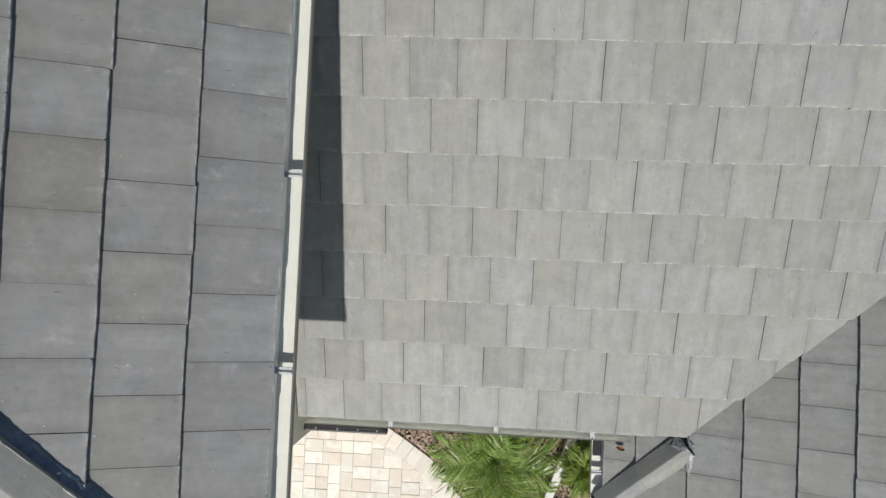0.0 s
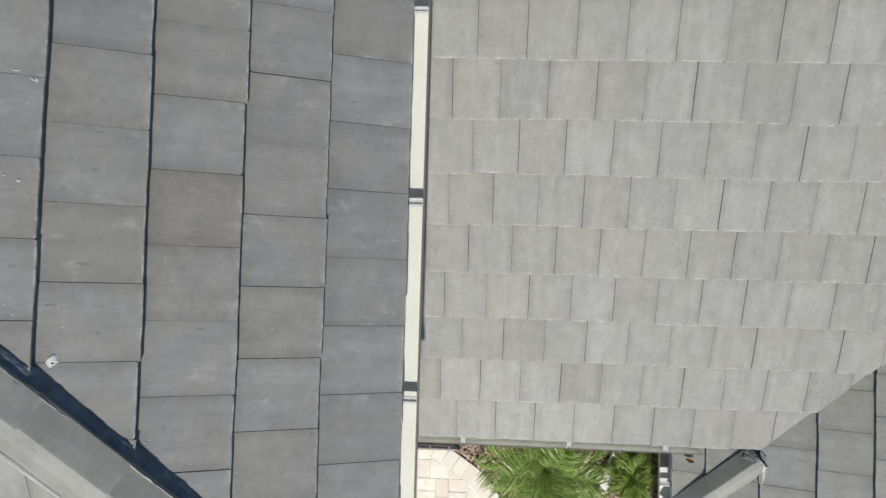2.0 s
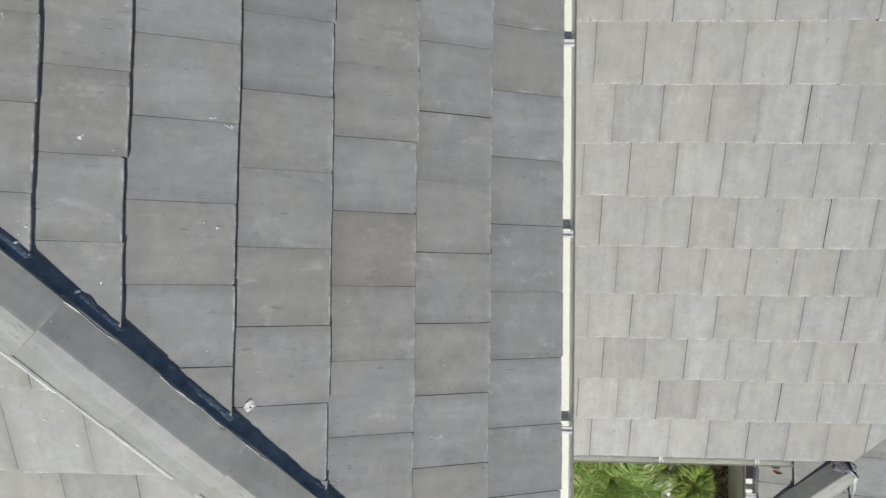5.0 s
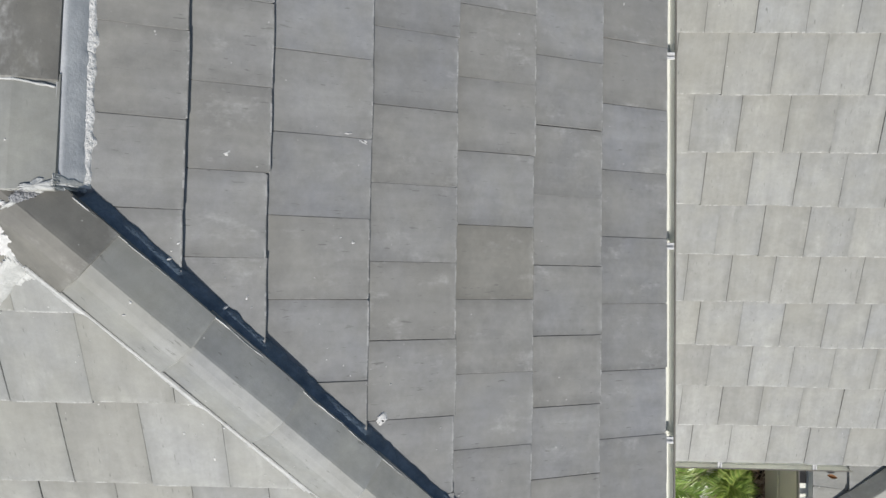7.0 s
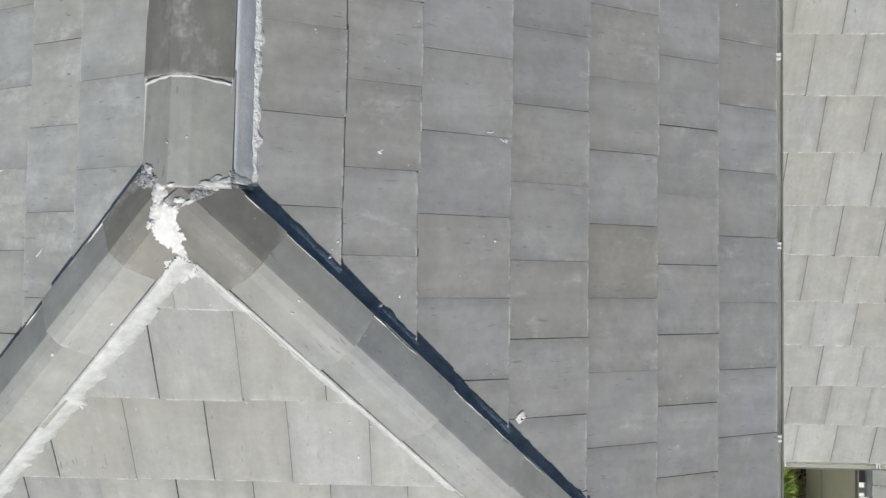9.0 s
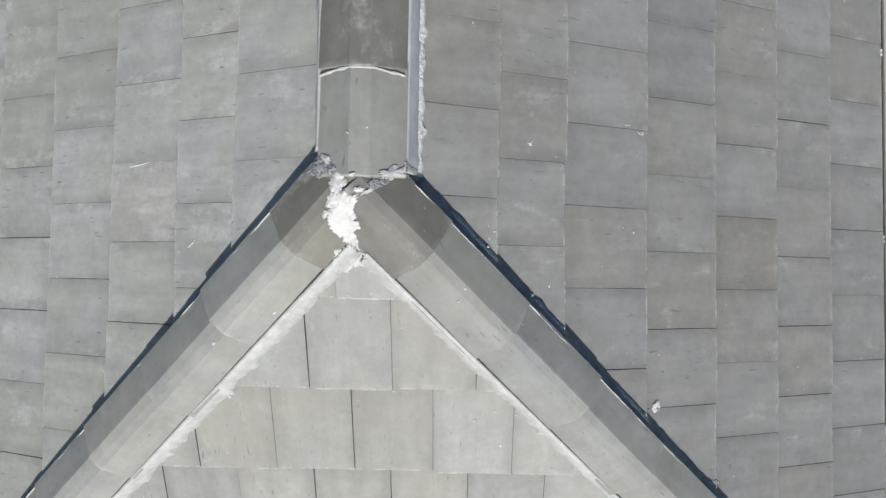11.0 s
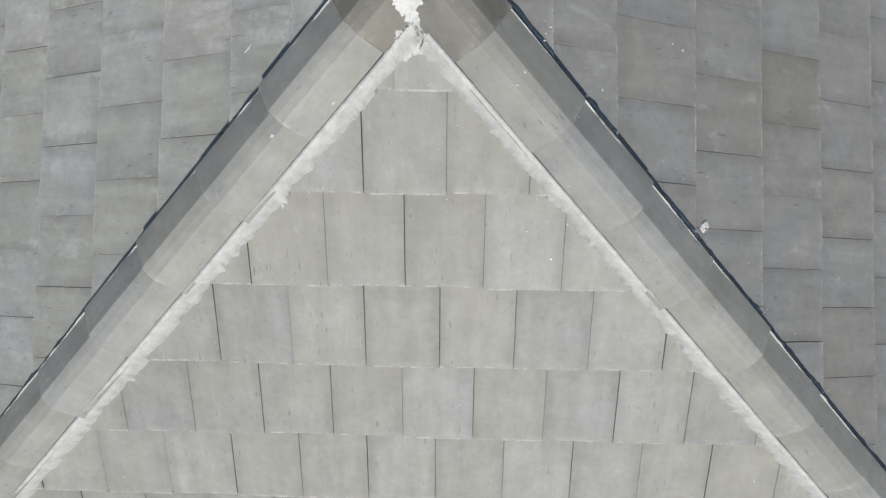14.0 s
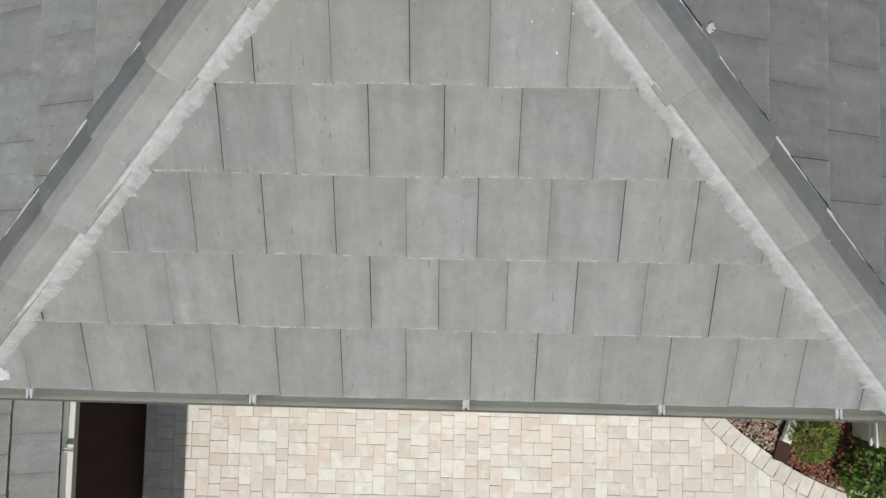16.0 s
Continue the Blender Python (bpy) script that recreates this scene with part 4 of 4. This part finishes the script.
def palm(place, height, fronds, length, seed, label, material=FROND, spread=0.30, category="palm"):
    rnd = random.Random(seed)
    ob = thing("palm", place, label, category)
    bm = bmesh.new()
    prev = None
    for k in range(12):
        t = k / 11
        r = 0.075 * (1.15 - 0.35 * t) * (1 + 0.12 * (k % 2))
        ring = [bm.verts.new((r * math.cos(a) * rnd.uniform(0.93, 1.07), r * math.sin(a), height * t - 0.05)) for a in [2 * math.pi * i / 12 for i in range(12)]]
        if prev:
            for i in range(12):
                bm.faces.new((prev[i], prev[(i + 1) % 12], ring[(i + 1) % 12], ring[i]))
        prev = ring
    bm.faces.new(prev)
    base = Matrix.Translation(place)
    part("trunk", bm, BARK, ob, "rough ringed trunk", base)
    kinds = [mesh_of(frond_bm(rnd, length, 30, droop, spread), "frond", material) for droop in (0.35, 0.55, 0.75, 0.95, 1.15)]
    for k in range(fronds):
        young = k / fronds
        m = base @ Matrix.Translation((0, 0, height - 0.03 + 0.04 * young)) @ pose(0, 0, 0, rnd.gauss(0, 9), -62 * young ** 1.6 + rnd.gauss(6, 6), 137.5 * k + rnd.gauss(0, 8))
        size = rnd.uniform(0.82, 1.1) * (1 - 0.25 * young)
        attach(new("frond", kinds[min(4, int((1 - young) * 5))]), ob, m @ Matrix.Diagonal((size, size, size, 1)))
    return ob


palm((0.44, -1.86, 0), 0.5, 26, 0.80, 61, "bushy young date palm with green feathery fronds")
palm((1.42, -1.98, 0), 0.16, 14, 0.29, 62, "small yellow-green cycad in the mulch", LIME, 0.22, "cycad")


def shrub(place, radius, height, leaves, size, seed, label, material=LEAF, name="shrub", upright=0.4, slim=1.0):
    rnd = random.Random(seed)
    ob = thing(name, place, label, "shrub")
    base = Vector(place)
    bm = bmesh.new()
    tips = []
    for k in range(9):
        a = 2 * math.pi * k / 9 + rnd.uniform(-0.3, 0.3)
        tip = Vector((radius * 0.65 * math.cos(a), radius * 0.65 * math.sin(a), height * rnd.uniform(0.6, 0.95)))
        side = Vector((-math.sin(a), math.cos(a), 0)) * 0.008
        upv = Vector((0, 0, 0.008))
        ring0 = [bm.verts.new(side), bm.verts.new(-side), bm.verts.new(upv)]
        ring1 = [bm.verts.new(tip + side * 0.4), bm.verts.new(tip - side * 0.4), bm.verts.new(tip + upv * 0.4)]
        for i in range(3):
            bm.faces.new((ring0[i], ring0[(i + 1) % 3], ring1[(i + 1) % 3], ring1[i]))
        tips.append(tip)
    part("branches", bm, BARK, ob, "", Matrix.Translation(base))
    bm = bmesh.new()
    for k in range(leaves):
        a, f = rnd.uniform(0, 2 * math.pi), math.sqrt(rnd.random())
        lump = 1 + 0.35 * noise.noise((math.cos(a) * 1.5 + seed, math.sin(a) * 1.5, 0))
        r = radius * f * lump
        h = height * (0.25 + 0.75 * math.sqrt(max(0, 1 - f * f))) * rnd.uniform(0.55, 1.0)
        p = Vector((r * math.cos(a), r * math.sin(a), h))
        way = Vector((math.cos(a + rnd.gauss(0, 0.7)), math.sin(a + rnd.gauss(0, 0.7)), rnd.gauss(upright, 0.35))).normalized()
        wide = way.cross(Vector((rnd.gauss(0, 0.3), rnd.gauss(0, 0.3), 1))).normalized() * slim
        s = size * rnd.uniform(0.6, 1.25)
        q = [bm.verts.new(p + d) for d in (Vector(), way * s * 0.35 + wide * s * 0.22, way * s * 0.75 + wide * s * 0.17, way * s - Vector((0, 0, s * 0.12)), way * s * 0.75 - wide * s * 0.17, way * s * 0.35 - wide * s * 0.22)]
        mid = bm.verts.new(p + way * s * 0.5 - Vector((0, 0, s * 0.05)))
        for i in range(6):
            bm.faces.new((mid, q[i], q[(i + 1) % 6]))
    part("crown", bm, material, ob, "", Matrix.Translation(base))
    return ob


shrub((1.16, -2.79, 0), 0.25, 0.28, 750, 0.075, 71, "low green shrub with narrow upright leaves", LIME, "shrub", 0.7, 0.45)
shrub((1.95, -3.15, 0), 0.42, 0.50, 1300, 0.085, 72, "dark green glossy-leaved shrub beside the wall")
shrub((0.72, -2.50, 0), 0.10, 0.10, 110, 0.05, 73, "tuft of yellow-green groundcover", LIME, "groundcover")

# ---- pavers ----
CELL = 0.0715


def paver_mesh(w, d, rnd):
    bm = bmesh.new()
    box(bm, (-w / 2 + 0.001, -d / 2 + 0.001, -0.055), (w / 2 - 0.001, d / 2 - 0.001, 0))
    top = [e for e in bm.edges if all(v.co.z > -0.01 for v in e.verts)]
    bmesh.ops.bevel(bm, geom=top, offset=0.003, segments=1, affect="EDGES")
    for v in bm.verts:
        v.co.x += rnd.uniform(-0.0016, 0.0016)
        v.co.y += rnd.uniform(-0.0016, 0.0016)
    return bm


rnd = random.Random(77)
sizes = {(2, 2): [], (3, 2): [], (2, 3): []}
for key, store in sizes.items():
    for _ in range(4):
        store.append(mesh_of(paver_mesh(key[0] * CELL, key[1] * CELL, rnd), "paver", PAVER))
nx, ny = int((4.4 + 6.55) / CELL), int((6.2 - 1.3) / CELL)
taken = np.zeros((nx + 3, ny + 3), bool)
rest_v, rest_f = [], []
near = 0
for j in range(ny):
    for i in range(nx):
        if taken[i, j]:
            continue
        run = 0
        while i + run < nx and not taken[i + run, j]:
            run += 1
        fits = [a for a in (3, 3, 2) if run - a == 0 or run - a >= 2] or [run]
        a = rnd.choice(fits)
        b = 2 if a != 2 else rnd.choice((2, 3))
        taken[i:i + a, j:j + b] = True
        x, y = -6.55 + (i + a / 2) * CELL, -1.3 - (j + b / 2) * CELL
        lean = math.atan((border_y(x + 0.06) - border_y(x - 0.06)) / 0.12)
        out = Vector((-math.sin(lean), math.cos(lean), 0))
        kerb = Vector((x, border_y(x), 0)) - out * 0.209
        reach = [(Vector((x + sx * a * CELL / 2, y + sy * b * CELL / 2, 0)) - kerb).dot(out) for sx in (-1, 1) for sy in (-1, 1)]
        if min(reach) > -0.015:
            continue
        m = Matrix.Translation((x, y, rnd.gauss(0, 0.0018))) @ pose(0, 0, 0, rnd.gauss(0, 0.4), rnd.gauss(0, 0.4), rnd.gauss(0, 0.5))
        if max(reach) > 0:
            bm = paver_mesh(a * CELL, b * CELL, rnd)
            back = m.inverted()
            got = bmesh.ops.bisect_plane(bm, geom=bm.verts[:] + bm.edges[:] + bm.faces[:], plane_co=back @ kerb, plane_no=back.to_3x3() @ out, clear_outer=True)
            rim = [e for e in got["geom_cut"] if isinstance(e, bmesh.types.BMEdge)]
            if rim:
                bmesh.ops.contextual_create(bm, geom=rim)
            if -1.9 < x < 2.4 and len(bm.faces) > 3:
                part("cut_paver", bm, PAVER, pavement, "", m)
            else:
                bm.free()
            continue
        if (a, b) in sizes and -3.55 < y < -2.62 and near < 300 and (x > -5.2 or rnd.random() < 0.35):
            near += 1
            attach(new("paver", rnd.choice(sizes[(a, b)])), pavement, m)
            continue
        w, d = a * CELL / 2 - 0.0014, b * CELL / 2 - 0.0014
        if w < 0.01 or d < 0.01:
            continue
        o = len(rest_v)
        for z, k in ((-0.055, 0), (-0.005, 0), (0, 0.005)):
            for sx, sy in ((-1, -1), (1, -1), (1, 1), (-1, 1)):
                rest_v.append(tuple(m @ Vector((sx * (w - k), sy * (d - k), z))))
        for r in (0, 4):
            for k in range(4):
                rest_f.append((o + r + k, o + r + (k + 1) % 4, o + r + 4 + (k + 1) % 4, o + r + 4 + k))
        rest_f.append((o + 8, o + 9, o + 10, o + 11))
PAVER_REST = by_random("tumbled_paver_field", [(0.814, 0.76, 0.676), (0.746, 0.666, 0.589), (0.791, 0.76, 0.698), (0.701, 0.66, 0.605), (0.881, 0.849, 0.779), (0.774, 0.683, 0.6), (0.746, 0.727, 0.676), (0.9, 0.899, 0.839), (0.802, 0.722, 0.627), (0.678, 0.611, 0.534), (0.847, 0.799, 0.725), (0.723, 0.705, 0.654)], 0.8, True, 60.0, 0.4, 0.004, 0.08, ((0.88, 0.875, 0.83), (0.73, 0.635, 0.555)))
me = bpy.data.meshes.new("paver_field")
me.from_pydata(rest_v, [], rest_f)
me.materials.append(PAVER_REST)
tagged(attach(new("paver_field", me), pavement), "pale tumbled pavers", kind="stuff")

# soldier course along the curved edge
x = -1.75
while x < 3.6:
    y = border_y(x)
    slope = (border_y(x + 0.06) - border_y(x - 0.06)) / 0.12
    a = math.atan(slope)
    m = Matrix.Translation((x + 0.103 * math.sin(a), y - 0.103 * math.cos(a), 0.006 + rnd.gauss(0, 0.002))) @ pose(0, 0, 0, rnd.gauss(0, 0.5), 0, math.degrees(a) + rnd.gauss(0, 0.5))
    part("edge_paver", paver_mesh(0.139, 0.206, rnd), PAVER, pavement, "", m)
    x += 0.1405 * math.cos(a)
